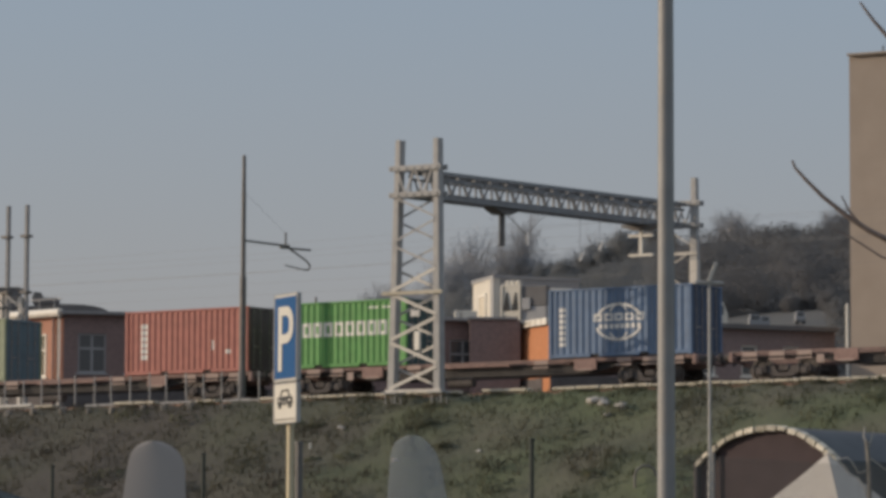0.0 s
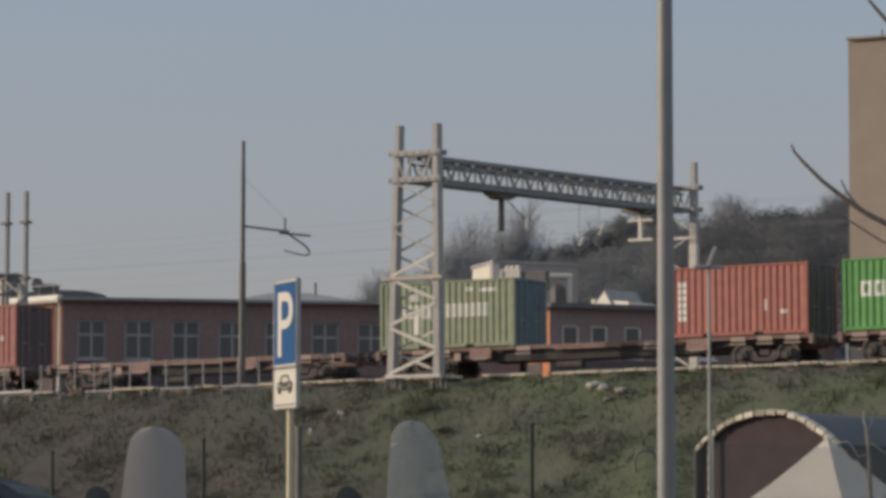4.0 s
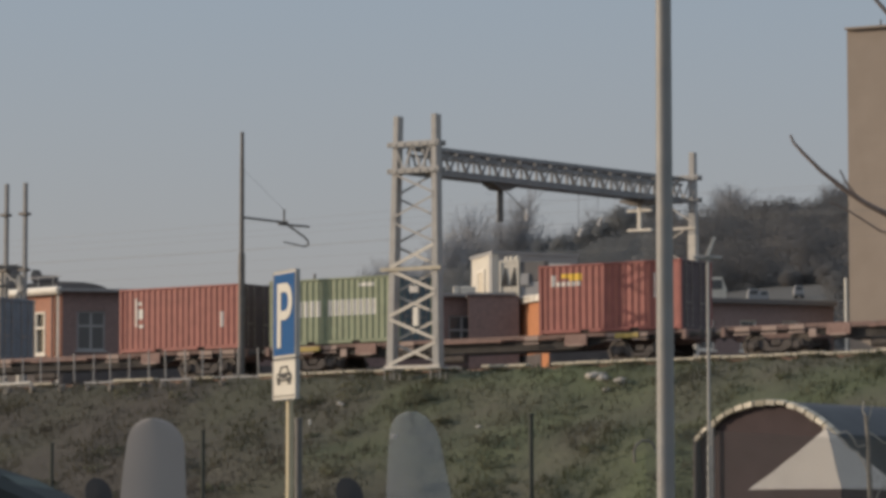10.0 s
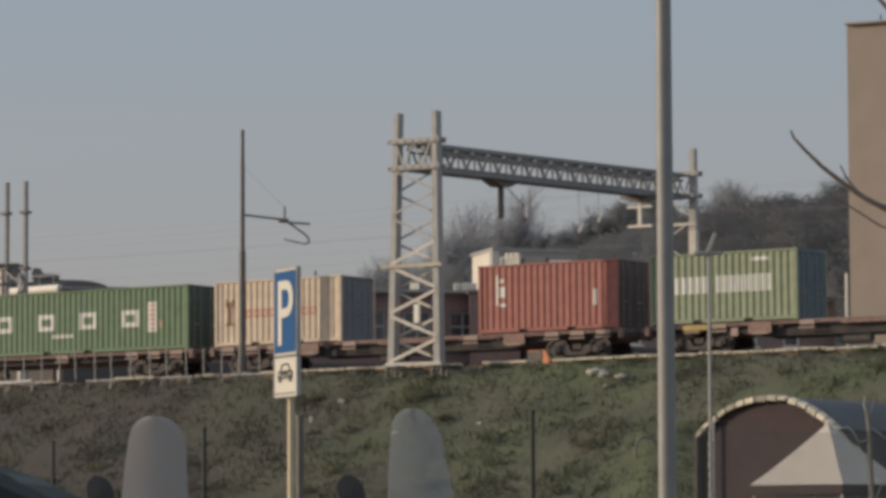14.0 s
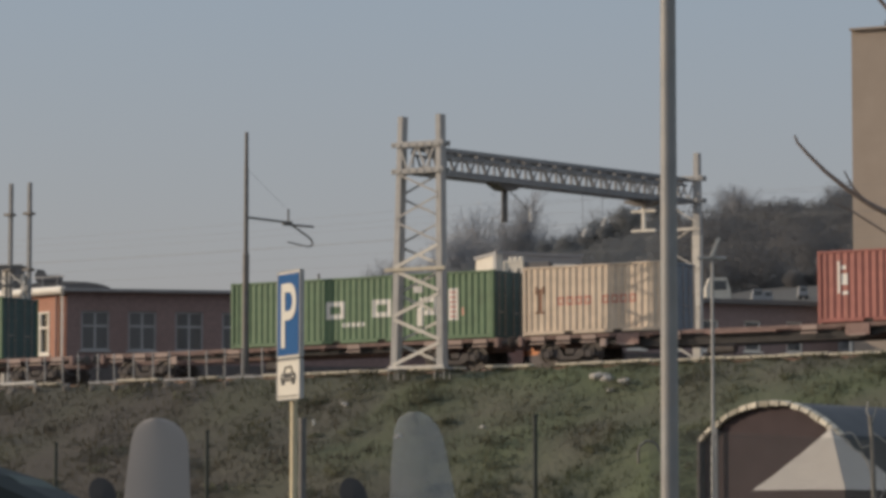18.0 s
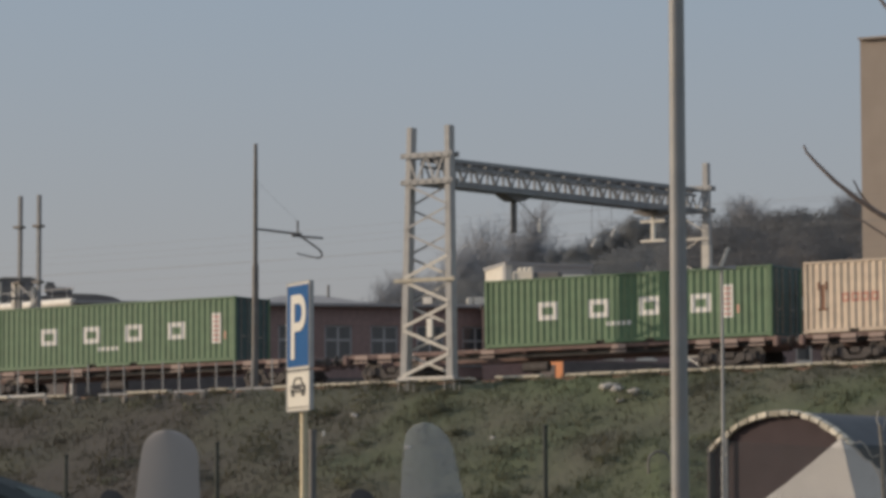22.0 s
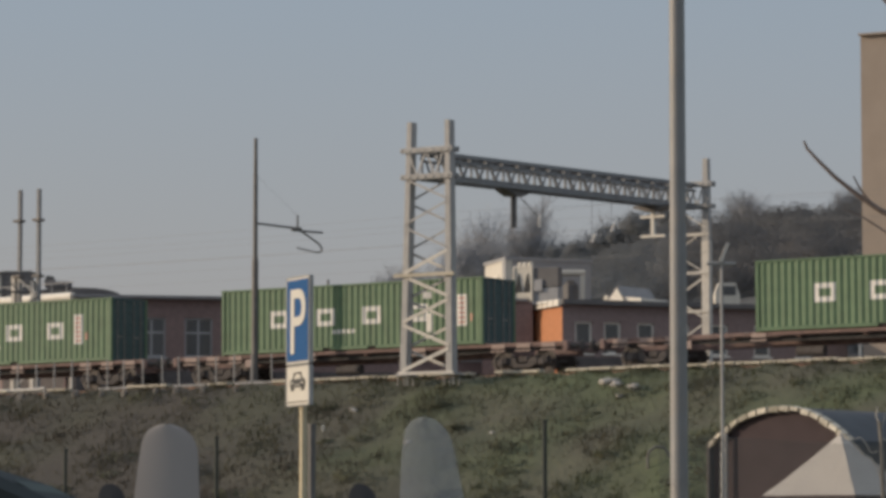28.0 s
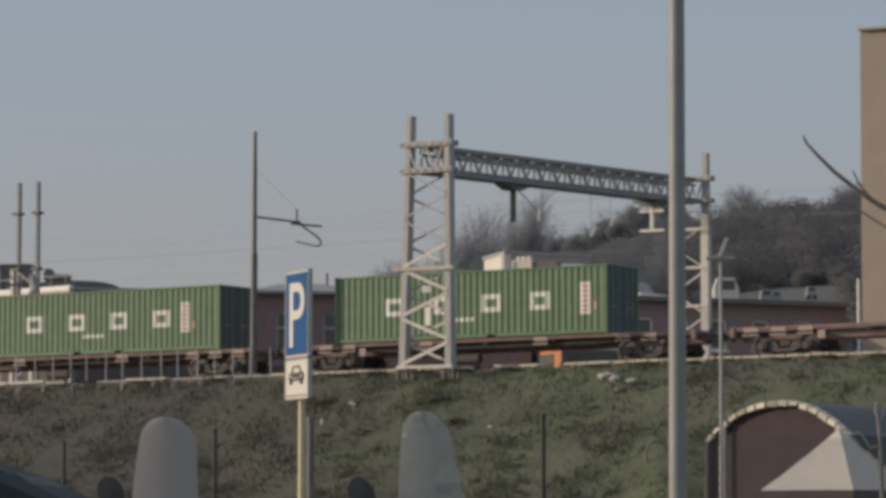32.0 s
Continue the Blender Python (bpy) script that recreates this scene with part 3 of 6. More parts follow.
def container_meshes(length, col, end_col):
    key = (length, col, end_col)
    if key in BODIES:
        return BODIES[key]
    near, far, roof, front = Geo(), Geo(), Geo(), Geo()
    side_strip(near, 0.14, length - 0.14, 0.15, BOX_H - 0.09, 0.0, 1)
    side_strip(far, 0.14, length - 0.14, 0.15, BOX_H - 0.09, BOX_W, -1)
    xs = corr_cuts(0.1, length - 0.1)
    for x in xs:
        roof.v += [(x, 0.05, BOX_H - 0.025 - corr(x) * 0.5), (x, BOX_W - 0.05, BOX_H - 0.025 - corr(x) * 0.5)]
    roof.f = [(2 * i, 2 * i + 2, 2 * i + 3, 2 * i + 1) for i in range(len(xs) - 1)]
    ys = corr_cuts(0.14, BOX_W - 0.14)
    for y in ys:
        front.v += [(0.03 + corr(y), y, 0.15), (0.03 + corr(y), y, BOX_H - 0.09)]
    front.f = [(2 * i, 2 * i + 1, 2 * i + 3, 2 * i + 2) for i in range(len(ys) - 1)]
    floor = Geo().box(0.1, length - 0.1, 0.08, BOX_W - 0.08, 0.05, 0.16)
    rails = []
    for y in (0.0, BOX_W - 0.07):
        rails.append(("top_rail", Geo().box(0.1, length - 0.1, y, y + 0.07, BOX_H - 0.095, BOX_H - 0.012, 0.012).mesh("top_rail", M[col])))
    for y in (0.0, BOX_W - 0.06):
        g = Geo()
        # two fork pockets are left open in the lower rail
        mid, half = length / 2, 1.05
        for a, b in ((0.1, mid - half - 0.18), (mid - half + 0.18, mid + half - 0.18), (mid + half + 0.18, length - 0.1)):
            g.box(a, b, y, y + 0.06, 0.02, 0.165, 0.012)
        for c in (mid - half, mid + half):
            g.box(c - 0.18, c + 0.18, y, y + 0.06, 0.135, 0.165)
        rails.append(("bottom_rail", g.mesh("bottom_rail", M[col])))
    for z0, z1 in ((0.02, 0.15), (BOX_H - 0.11, BOX_H - 0.012)):
        rails.append(("end_rail", Geo().box(0.0, 0.09, 0.1, BOX_W - 0.1, z0, z1, 0.012).mesh("end_rail", M[col])))
    posts = []
    for x in (0.0, length - 0.15):
        for y in (0.0, BOX_W - 0.12):
            posts.append(Geo().box(x, x + 0.15, y, y + 0.12, 0.12, BOX_H - 0.12, 0.02).mesh("corner_post", M[col]))
    casts = []
    for x in (-0.004, length - 0.174):
        for y in (-0.004, BOX_W - 0.158):
            for z in (0.0, BOX_H - 0.118):
                casts.append(Geo().box(x, x + 0.178, y, y + 0.162, z, z + 0.118, 0.016).mesh("corner_casting", M[col]))
    doors = []
    for k in (0, 1):
        y0 = 0.13 + k * 1.09
        g = Geo()
        for j in range(5):
            z = 0.16 + j * 0.46
            g.box(length - 0.075, length - 0.035, y0, y0 + 1.085, z, z + 0.457, 0.008)
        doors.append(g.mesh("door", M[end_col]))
    sill = Geo().box(length - 0.14, length - 0.005, 0.1, BOX_W - 0.1, 0.02, 0.155, 0.012)
    head = Geo().box(length - 0.14, length - 0.005, 0.1, BOX_W - 0.1, BOX_H - 0.13, BOX_H - 0.012, 0.012)
    rod = Geo().tube((length - 0.02, 0, 0.1), (length - 0.02, 0, BOX_H - 0.08), 0.019, n=6)
    for z in (0.13, 0.75, 1.6, 2.4):
        rod.box(length - 0.045, length + 0.004, -0.04, 0.04, z, z + 0.06)
    handle = Geo().box(length - 0.025, length - 0.002, 0.0, 0.35, 0.98, 1.03, 0.005)
    BODIES[key] = dict(near=near.mesh("side_panel", M[col]), far=far.mesh("side_panel", M[col]), roof=roof.mesh("roof", M[col]), front=front.mesh("front_wall", M[col]),
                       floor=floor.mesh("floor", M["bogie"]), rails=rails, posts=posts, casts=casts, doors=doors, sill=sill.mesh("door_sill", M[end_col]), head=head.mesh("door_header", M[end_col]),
                       rod=rod.mesh("lock_rod", M["steel_worn"]), handle=handle.mesh("door_handle", M["steel_worn"]))
    return BODIES[key]


MOVERS = []


def container(x, length, col, end_col, label, group):
    c = thing("shipping_container", label, "container", TRACK @ pose(x, 0, 0.002), group)
    d = container_meshes(length, col, end_col)
    part("side_panel", d["near"], col, c, "corrugated steel side")
    part("side_panel", d["far"], col, c, "corrugated steel side")
    part("roof", d["roof"], col, c)
    part("front_wall", d["front"], col, c)
    part("floor", d["floor"], col, c)
    for n, me in d["rails"]:
        part(n, me, col, c)
    for me in d["posts"]:
        part("corner_post", me, col, c)
    for me in d["casts"]:
        part("corner_casting", me, col, c)
    for k, me in enumerate(d["doors"]):
        leaf = part("door", me, col, c)
        for y in (0.35, 0.8):
            part("lock_rod", d["rod"], col, leaf, m=pose(0, 0.13 + k * 1.09 + y - 0.04, 0))
        part("door_handle", d["handle"], col, leaf, m=pose(0, 0.4 + k * 1.09, 0))
    part("door_sill", d["sill"], col, c)
    part("door_header", d["head"], col, c)
    MOVERS.append((c, x))
    return c


TWENTY, FORTY = 6.058, 12.192


def build_containers():
    c = container(4.65, TWENTY, "blue", "shaded_blue", "blue corrugated twenty-foot shipping container with white globe emblem", "small containers on the train")
    cx, cz, rx, rz = 3.0, 1.29, 0.98, 0.66
    for up in (1, -1):
        for wide, cut, thick in ((1.0, 0.36, 0.095), (0.45, 0.5, 0.07)):
            em = Geo()
            for i in range(20):
                a0, a1 = 2 * math.pi * i / 20, 2 * math.pi * (i + 1) / 20
                if math.sin((a0 + a1) / 2) * up > cut:
                    em.bar((cx + wide * rx * math.cos(a0), 0.012, cz + rz * math.sin(a0)), (cx + wide * rx * math.cos(a1), 0.012, cz + rz * math.sin(a1)), thick, 0.006, (0, 1, 0))
            part("emblem_arc", em, "mark_white", c, "plain white arc of a globe emblem")
    mark(c, "mark_white", blocks(5, 1.95, 4.15, 1.33, 1.62, 0.2, 0.085) + blocks(8, 2.15, 4.0, 1.05, 1.22, 0.3))
    mark(c, "mark_white", column(7, 0.45, 0.72, 0.45, 1.95))
    c = container(-7.72, TWENTY, "bright_green", "shaded_green", "bright green corrugated twenty-foot shipping container with white lettering bars", "small containers on the train")
    mark(c, "mark_white", blocks(9, 0.7, 5.25, 1.22, 1.78, 0.18, 0.13))
    mark(c, "mark_white", [(4.3, 4.75, 2.25, 2.32), (4.9, 5.6, 2.25, 2.32)])
    c = container(-15.15, TWENTY, "red_brown", "shaded_red", "red-brown corrugated twenty-foot container with a column of white marks", "small containers on the train")
    mark(c, "mark_white", column(6, 0.78, 1.12, 0.62, 2.1, 0.2))
    mark(c, "mark_white", [(4.95, 5.2, 0.75, 0.9), (4.3, 4.38, 0.9, 1.3)])
    c = container(-27.40, TWENTY, "pale_green", "shaded_teal", "pale green corrugated twenty-foot container with white lettering bars", "small containers on the train")
    mark(c, "mark_white", column(7, 0.62, 0.85, 0.3, 2.1) + blocks(14, 1.05, 4.95, 1.18, 1.7, 0.3, 0.09, (5,)))
    mark(c, "mark_white", [(3.9, 4.2, 2.15, 2.3), (4.5, 5.2, 2.1, 2.25)])
    c = container(-51.35, TWENTY, "brick_red", "shaded_red", "brick-red corrugated twenty-foot container with a yellow and white mark", "small containers on the train")
    mark(c, "mark_yellow", [(0.95, 1.85, 2.08, 2.24), (1.3, 1.85, 1.98, 2.08)])
    mark(c, "mark_white", blocks(6, 0.55, 1.85, 1.78, 1.95, 0.25) + [(0.55, 0.72, 1.95, 2.2)])
    mark(c, "mark_white", [(4.9, 4.97, 1.2, 2.1), (5.25, 5.4, 1.1, 1.3)])
    c = container(-63.63, TWENTY, "pale_green", "shaded_teal", "pale green corrugated twenty-foot container with white lettering bars", "small containers on the train")
    mark(c, "mark_white", column(7, 0.62, 0.92, 0.3, 2.1) + blocks(14, 1.05, 5.05, 1.1, 1.72, 0.3, 0.1, (5,)))
    mark(c, "mark_white", [(4.2, 4.9, 2.2, 2.34)])
    c = container(-71.02, TWENTY, "tan_red", "shaded_red", "faded red corrugated twenty-foot container with a small white emblem", "small containers on the train")
    mark(c, "mark_white", [(0.78, 0.88, 1.05, 2.2), (0.92, 1.12, 1.9, 2.05), (0.92, 1.18, 1.35, 1.75), (0.95, 1.2, 1.0, 1.12)])
    mark(c, "mark_white", [(5.0, 5.15, 0.9, 1.5)])
    c = container(-83.32, TWENTY, "beige", "grey_blue", "beige corrugated twenty-foot container with red lettering bars, grey-blue doors", "small containers on the train")
    mark(c, "mark_brown", [(0.55, 0.64, 1.55, 1.85), (0.86, 0.95, 1.55, 1.85), (0.66, 0.84, 0.9, 1.75), (0.55, 0.95, 0.82, 0.9)])
    mark(c, "mark_red", blocks(9, 1.5, 4.95, 1.1, 1.42, 0.22, 0.08, (4,)))
    for x, q in ((-96.79, 10.15), (-120.59, 11.02), (-138.29, 10.25)):
        c = container(x, FORTY, "deep_green", "shaded_green", "long green corrugated forty-foot shipping container with four white blocks", "long containers on the train")
        for a in (2.35, 4.55, 6.7, 8.85):
            mark(c, "mark_white", [ring(a, a + 0.85, 0.98, 1.66, 0.19)])
        mark(c, "mark_white", blocks(5, 5.3, 6.4, 0.66, 0.82, 0.25))
        mark(c, "mark_white", [(q, q + 0.46, 0.74, 1.95)], "code_plate", "white plate with faded red code bars")
        for j in range(6):
            part("code_bar", Geo().box(q + 0.1, q + 0.36, 0.009, 0.015, 0.84 + j * 0.185, 0.84 + j * 0.185 + 0.065), "mark_faint", c)
        mark(c, "mark_faint", [(q + 0.6, q + 0.7, 0.9, 1.2)])


WHEELS = []


def build_wagon_kit():
    """Meshes that all wagons share."""
    k = {}
    fr = Geo()
    for y in (-1.0, 0.94):
        fr.prism([(-1.35, 0.04), (-1.1, 0.2), (-0.35, 0.16), (-0.2, -0.08), (0.2, -0.08), (0.35, 0.16), (1.1, 0.2), (1.35, 0.04), (1.3, -0.1), (0.7, -0.05), (0.35, -0.22), (-0.35, -0.22), (-0.7, -0.05), (-1.3, -0.1)], y, y + 0.06)
    fr.box(-0.2, 0.2, -0.94, 0.94, -0.02, 0.2, 0.03)
    k["frame"] = fr.mesh("bogie_frame", M["bogie"])
    k["spring"] = Geo().tube((0, 0, -0.06), (0, 0, 0.2), 0.055, n=8).mesh("coil_spring", M["bogie"])
    k["axle_box"] = Geo().box(-0.14, 0.14, -0.06, 0.06, -0.15, 0.12, 0.03).mesh("axle_box", M["bogie"])
    ws = Geo()
    for s in (-1, 1):
        q = pose(0, s * 0.75, 0, 90)
        ws.lathe([(0.0, -0.05), (0.12, -0.06), (0.16, -0.02), (0.38, -0.02), (0.40, -0.065), (0.46, -0.065), (0.46, 0.05), (0.49, 0.055), (0.49, 0.07), (0.38, 0.07), (0.36, 0.02), (0.16, 0.02), (0.0, 0.06)], 20, q)
        for a in range(3):
            b = a * 2.094
            ws.box(-0.05, 0.05, s * 0.75 + s * 0.03 - 0.012, s * 0.75 + s * 0.03 + 0.012, 0.2, 0.34, 0, Matrix.Rotation(b, 4, "Y"))
    ws.tube((0, -1.05, 0), (0, 1.05, 0), 0.08, n=10)
    k["wheelset"] = ws.mesh("wheelset", M["wheel"])
    bf = Geo().lathe([(0.0, 0.52), (0.2, 0.5), (0.22, 0.46), (0.07, 0.44), (0.07, 0.3), (0.11, 0.28), (0.13, 0.0)], 14)
    k["buffer"] = bf.mesh("buffer", M["bogie"], True)
    k["short"] = Geo().box(-0.3, 0.3, -0.02, 0.02, -0.2, -0.03, 0.008).mesh("side_plate", M["deck_plate"])
    k["deep"] = Geo().box(-0.47, 0.47, -0.02, 0.02, -0.44, -0.03, 0.008).mesh("side_plate", M["plate_pink"])
    k["lip"] = Geo().box(-0.33, 0.33, -0.03, 0.03, -0.03, 0.03, 0.008).mesh("plate_lip", M["deck_plate"])
    k["cross"] = Geo().box(-0.1, 0.1, -1.03, 1.03, -0.22, -0.04, 0.01).mesh("cross_member", M["wagon"])
    k["spigot"] = Geo().box(-0.09, 0.09, -0.06, 0.06, -0.005, 0.03, 0.008).mesh("twist_lock", M["steel_worn"])
    return k


def wagon(kit, a, b, label, yellow=False, plated=True):
    """A flat container wagon with its deck from a to b along the train."""
    half, mid = (b - a) / 2, (a + b) / 2
    w = thing("container_wagon", label, "flat wagon", TRACK @ pose(mid, 1.22, 0), "wagons of the freight train")
    for s in (-1, 1):
        y = s * 0.86
        drop = -0.55 if plated else -0.36
        # web coloured nearly black, as it lies in the deck's shade
        web = Geo().prism([(-half, -0.17), (half, -0.17), (half, -0.3), (half - 3.4, -0.3), (half - 4.4, drop), (-half + 4.4, drop), (-half + 3.4, -0.3), (-half, -0.3)], y - 0.02, y + 0.02)
        part("sill_web", web, "underframe", w, "sill web darkened for the shade under the deck")
        y = s * 1.05
        part("side_sill", Geo().box(-half, half, y - 0.09, y + 0.09, -0.135, -0.002, 0.01), "wagon", w, "rusty brown-red side sill")
        # outrigger plates: short ones with a lip over the bogies, both paled for sunlit edges; deep ones inboard, a
        # long one amidships
        for e in (-1, 1):
            for k, name in ((0.75, "short"), (1.85, "short"), (2.95, "short"), (4.6, "deep"), (6.5, "short")):
                if half - k < 2.0 or not plated and name == "deep":
                    continue
                x = e * (half - k)
                pl = part("side_plate", kit[name], "wagon", w, "rusty pink-brown plate" if name == "deep" else "worn plate, paled for sunlit deck edges", m=pose(x, y + s * 0.1, 0))
                part("plate_lip", kit["lip"], "deck_plate", pl, m=pose(0, s * 0.03, -0.3 if name == "short" else -0.44))
        if plated:
            part("mid_plate", Geo().box(-1.45, 1.45, y - 0.02 + s * 0.1, y + 0.02 + s * 0.1, -0.2, -0.137, 0.01), "plate_pink", w, "rusty pink side plate")
    n = max(4, int(half * 2 / 2.6))
    for j in range(1, n):
        x = -half + 0.15 + j * (2 * half - 0.3) / n
        part("cross_member", kit["cross"], "wagon", w, m=pose(x, 0, 0))
    part("centre_beam", Geo().box(-half, half, -0.2, 0.2, -0.5, -0.1), "wagon", w)
    for s in (-1, 1):
        part("headstock", Geo().box(s * half - 0.1, s * half + 0.1, -1.2, 1.2, -0.38, 0.0, 0.03), "wagon", w)
        for y in (-0.875, 0.875):
            part("buffer", kit["buffer"], "bogie", w, m=pose(s * (half + 0.1), y, -0.18, 0, 90 * s))
        part("coupling_hook", Geo().box(s * half - 0.02 if s > 0 else -half - 0.62, half + 0.62 if s > 0 else -half + 0.02, -0.06, 0.06, -0.24, -0.12, 0.02), "bogie", w)
        for y in (-1.13, 1.13):
            for x in (half - 0.15, half - 6.0):
                part("twist_lock", kit["spigot"], "steel_worn", w, m=pose(s * x, y * 0.98, -0.03))
        bg = part("bogie", kit["frame"], "bogie", w, "grimy black two-axle bogie", m=pose(s * (half - 2.0), 0, -0.71))
        for x in (-0.9, 0.9):
            for y in (-1.07, 1.07):
                part("axle_box", kit["axle_box"], "bogie", bg, m=pose(x, y, 0))
                for dx in (-0.22, 0.22):
                    part("coil_spring", kit["spring"], "bogie", bg, m=pose(x + dx, y, 0))
            ws = part("wheelset", kit["wheelset"], "wheel", bg, "steel wheels on an axle")
            ws.delta_location = (x, 0, 0)
            WHEELS.append(ws)
    part("brake_reservoir", Geo().tube((-1.6, -0.55, -0.72), (-0.5, -0.55, -0.72), 0.19, n=14), "bogie", w)
    part("data_panel", Geo().box(-half + 3.45, -half + 3.75, -1.21, -1.18, -0.5, -0.2, 0.01), "deck_plate", w, "pale data panel")
    if yellow:
        part("yellow_plate", Geo().box(-half + 1.5, -half + 2.5, -1.22, -1.19, -0.24, -0.06, 0.01), "dull_yellow", w, "worn yellow plate")
        part("yellow_plate", Geo().box(half - 2.9, half - 1.9, -1.22, -1.19, -0.24, -0.06, 0.01), "dull_yellow", w, "worn yellow plate")
    MOVERS.append((w, mid))


def build_wagons():
    kit = build_wagon_kit()
    text = "rusty brown flat container wagon on two bogies"
    for a, b, load, y in ((12.3, 30.5, ", empty", False), (-7.85, 10.8, ", carrying two containers", False), (-27.5, -9.0, ", carrying two containers", False),
                          (-43.6, -29.1, ", empty", False), (-63.75, -45.2, ", carrying two containers", True), (-83.45, -64.9, ", carrying two containers", False),
                          (-103.2, -84.5, ", carrying a long container", False), (-122.9, -104.8, ", carrying a long container", False), (-142.8, -124.5, ", carrying a long container", False)):
        wagon(kit, a, b, text + load, y, "long" not in load)


# ---- overhead line ----
def column_mesh(g, x, y, z0, z1, lean=0.0, w=0.33, w1=None, v=None):
    """A closed steel box column, from width w to w1, that leans in by lean at its top."""
    v = w * 0.75 if v is None else v
    w1 = w if w1 is None else w1
    c = 0.02
    def outline(w, dx, z):
        a, b = w / 2, v / 2
        return [(x + dx + p, y + q, z) for p, q in ((-a + c, -b), (a - c, -b), (a, -b + c), (a, b - c), (a - c, b), (-a + c, b), (-a, b - c), (-a, -b + c))]
    faces = [(i, (i + 1) % 8, 8 + (i + 1) % 8, 8 + i) for i in range(8)] + [tuple(range(8))[::-1], tuple(range(8, 16))]
    g.add(outline(w, 0, z0) + outline(w1, lean, z1), faces)


TURN = -32.082


def lattice_tower(th, base, half, z1, zb0, zb1, w=0.33, w1=0.26, v=0.3, lean=0.07, shift=0.0, first=0, faces=2, plank=True, lit_height=0.0, ties=()):
    """Two columns laced front and back, with cross-heads for the beam. base: the foot, in the gantry's space."""
    m = Matrix.Translation(base) @ pose(0, 0, 0, 0, 0, TURN) @ Matrix.Translation((shift, 0, 0))
    for s in (-1, 1):
        g = Geo()
        column_mesh(g, s * half, 0, lit_height, z1, -s * lean * (1.0 if lean < 0.1 or s > 0 else 1.5) * (0.5 if s > 0 and lean > 0.1 else 1.0), w, w1, v)
        part("column", g, "galvanised", th, m=m)
        # below this height a paler steel carries the sunlight on the column
        if lit_height:
            g = Geo()
            column_mesh(g, s * half, 0, 0, lit_height - 0.002, 0.0, w + 0.02, w + 0.02, v + 0.02)
            part("lit_column_foot", g, "brace_steel", th, "lower length of the column, paled for the sun on it", m=m)
        f = Geo().box(s * half - 0.32, s * half + 0.32, -0.32, 0.32, -0.03, 0.03, 0.01)
        for dx in (-0.2, 0.2):
            for dy in (-0.2, 0.2):
                f.tube((s * half + dx, dy, -0.4), (s * half + dx, dy, 0.1), 0.02, n=6)
        part("foot_plate", f, "galvanised", th, m=m)
    n = round((zb0 - 0.1) / 0.91)
    step = (zb0 - 0.1) / n
    for face, y in ((0, -v / 2 - 0.012), (1, v / 2 + 0.012))[:faces]:
        for i in range(n):
            s = 1 if (i + face + first) % 2 else -1
            h0, h1 = half - lean * (0.1 + i * step) / z1, half - lean * (0.1 + (i + 1) * step) / z1
            g = Geo().bar((s * -h0 * 1.02, y, 0.1 + i * step + 0.06), (s * h1 * 1.02, y, 0.1 + (i + 1) * step - 0.06), ((0.125 if face == 0 else 0.1) if i < n - 3 else 0.075) * (1.0 if plank else 0.6), 0.02, (0, 1, 0))
            part("brace", g, "brace_steel" if i < n - 3 or not plank else "galvanised", th, m=m)
    for z in ties:
        part("tie_bar", Geo().box(-half - 0.2, half + 0.2, -v / 2 - 0.06, -v / 2 - 0.025, z, z + 0.12, 0.01), "brace_steel", th, m=m)
    w = v
    half -= lean * zb0 / z1
    for z in (zb0, zb1):
        for y in (-w / 2 - 0.05, w / 2 + 0.05):
            g = Geo().box(-half - 0.2, half + 0.32, y - 0.03, y + 0.03, z - 0.1, z + 0.1, 0.01)
            for j in range(7):
                x = -half - 0.15 + j * (2 * half + 0.3) / 6
                g.tube((x, y - 0.07, z), (x, y + 0.07, z), 0.045, n=6)
            part("cross_head", g, "galvanised", th, m=m)
    for i in range(4):
        s = 1 if i % 2 else -1
        part("brace", Geo().bar((-half * 0.9 + i * half * 0.45, -w / 2, zb0 if s > 0 else zb1), (-half * 0.9 + (i + 1) * half * 0.45, -w / 2, zb1 if s > 0 else zb0), 0.07, 0.02, (0, 1, 0)), "galvanised", th, m=m)
    if plank:
        part("guard_plank", Geo().box(-half - 0.5, half + 0.42, -w / 2 - 0.1, -w / 2 - 0.04, 3.62, 3.76, 0.01), "trough", th, "pale weathered guard plank", m=m)
        part("small_box", Geo().box(0.1, 0.35, -w / 2 - 0.14, -w / 2 - 0.03, 1.55, 2.25, 0.02), "white_trim", th, "small pale equipment box", m=m)
        part("number_plate", Geo().box(-0.1, 0.3, -w / 2 - 0.06, -w / 2 - 0.04, 2.8, 3.05, 0.005), "sign_back", th, "small grey plate", m=m)


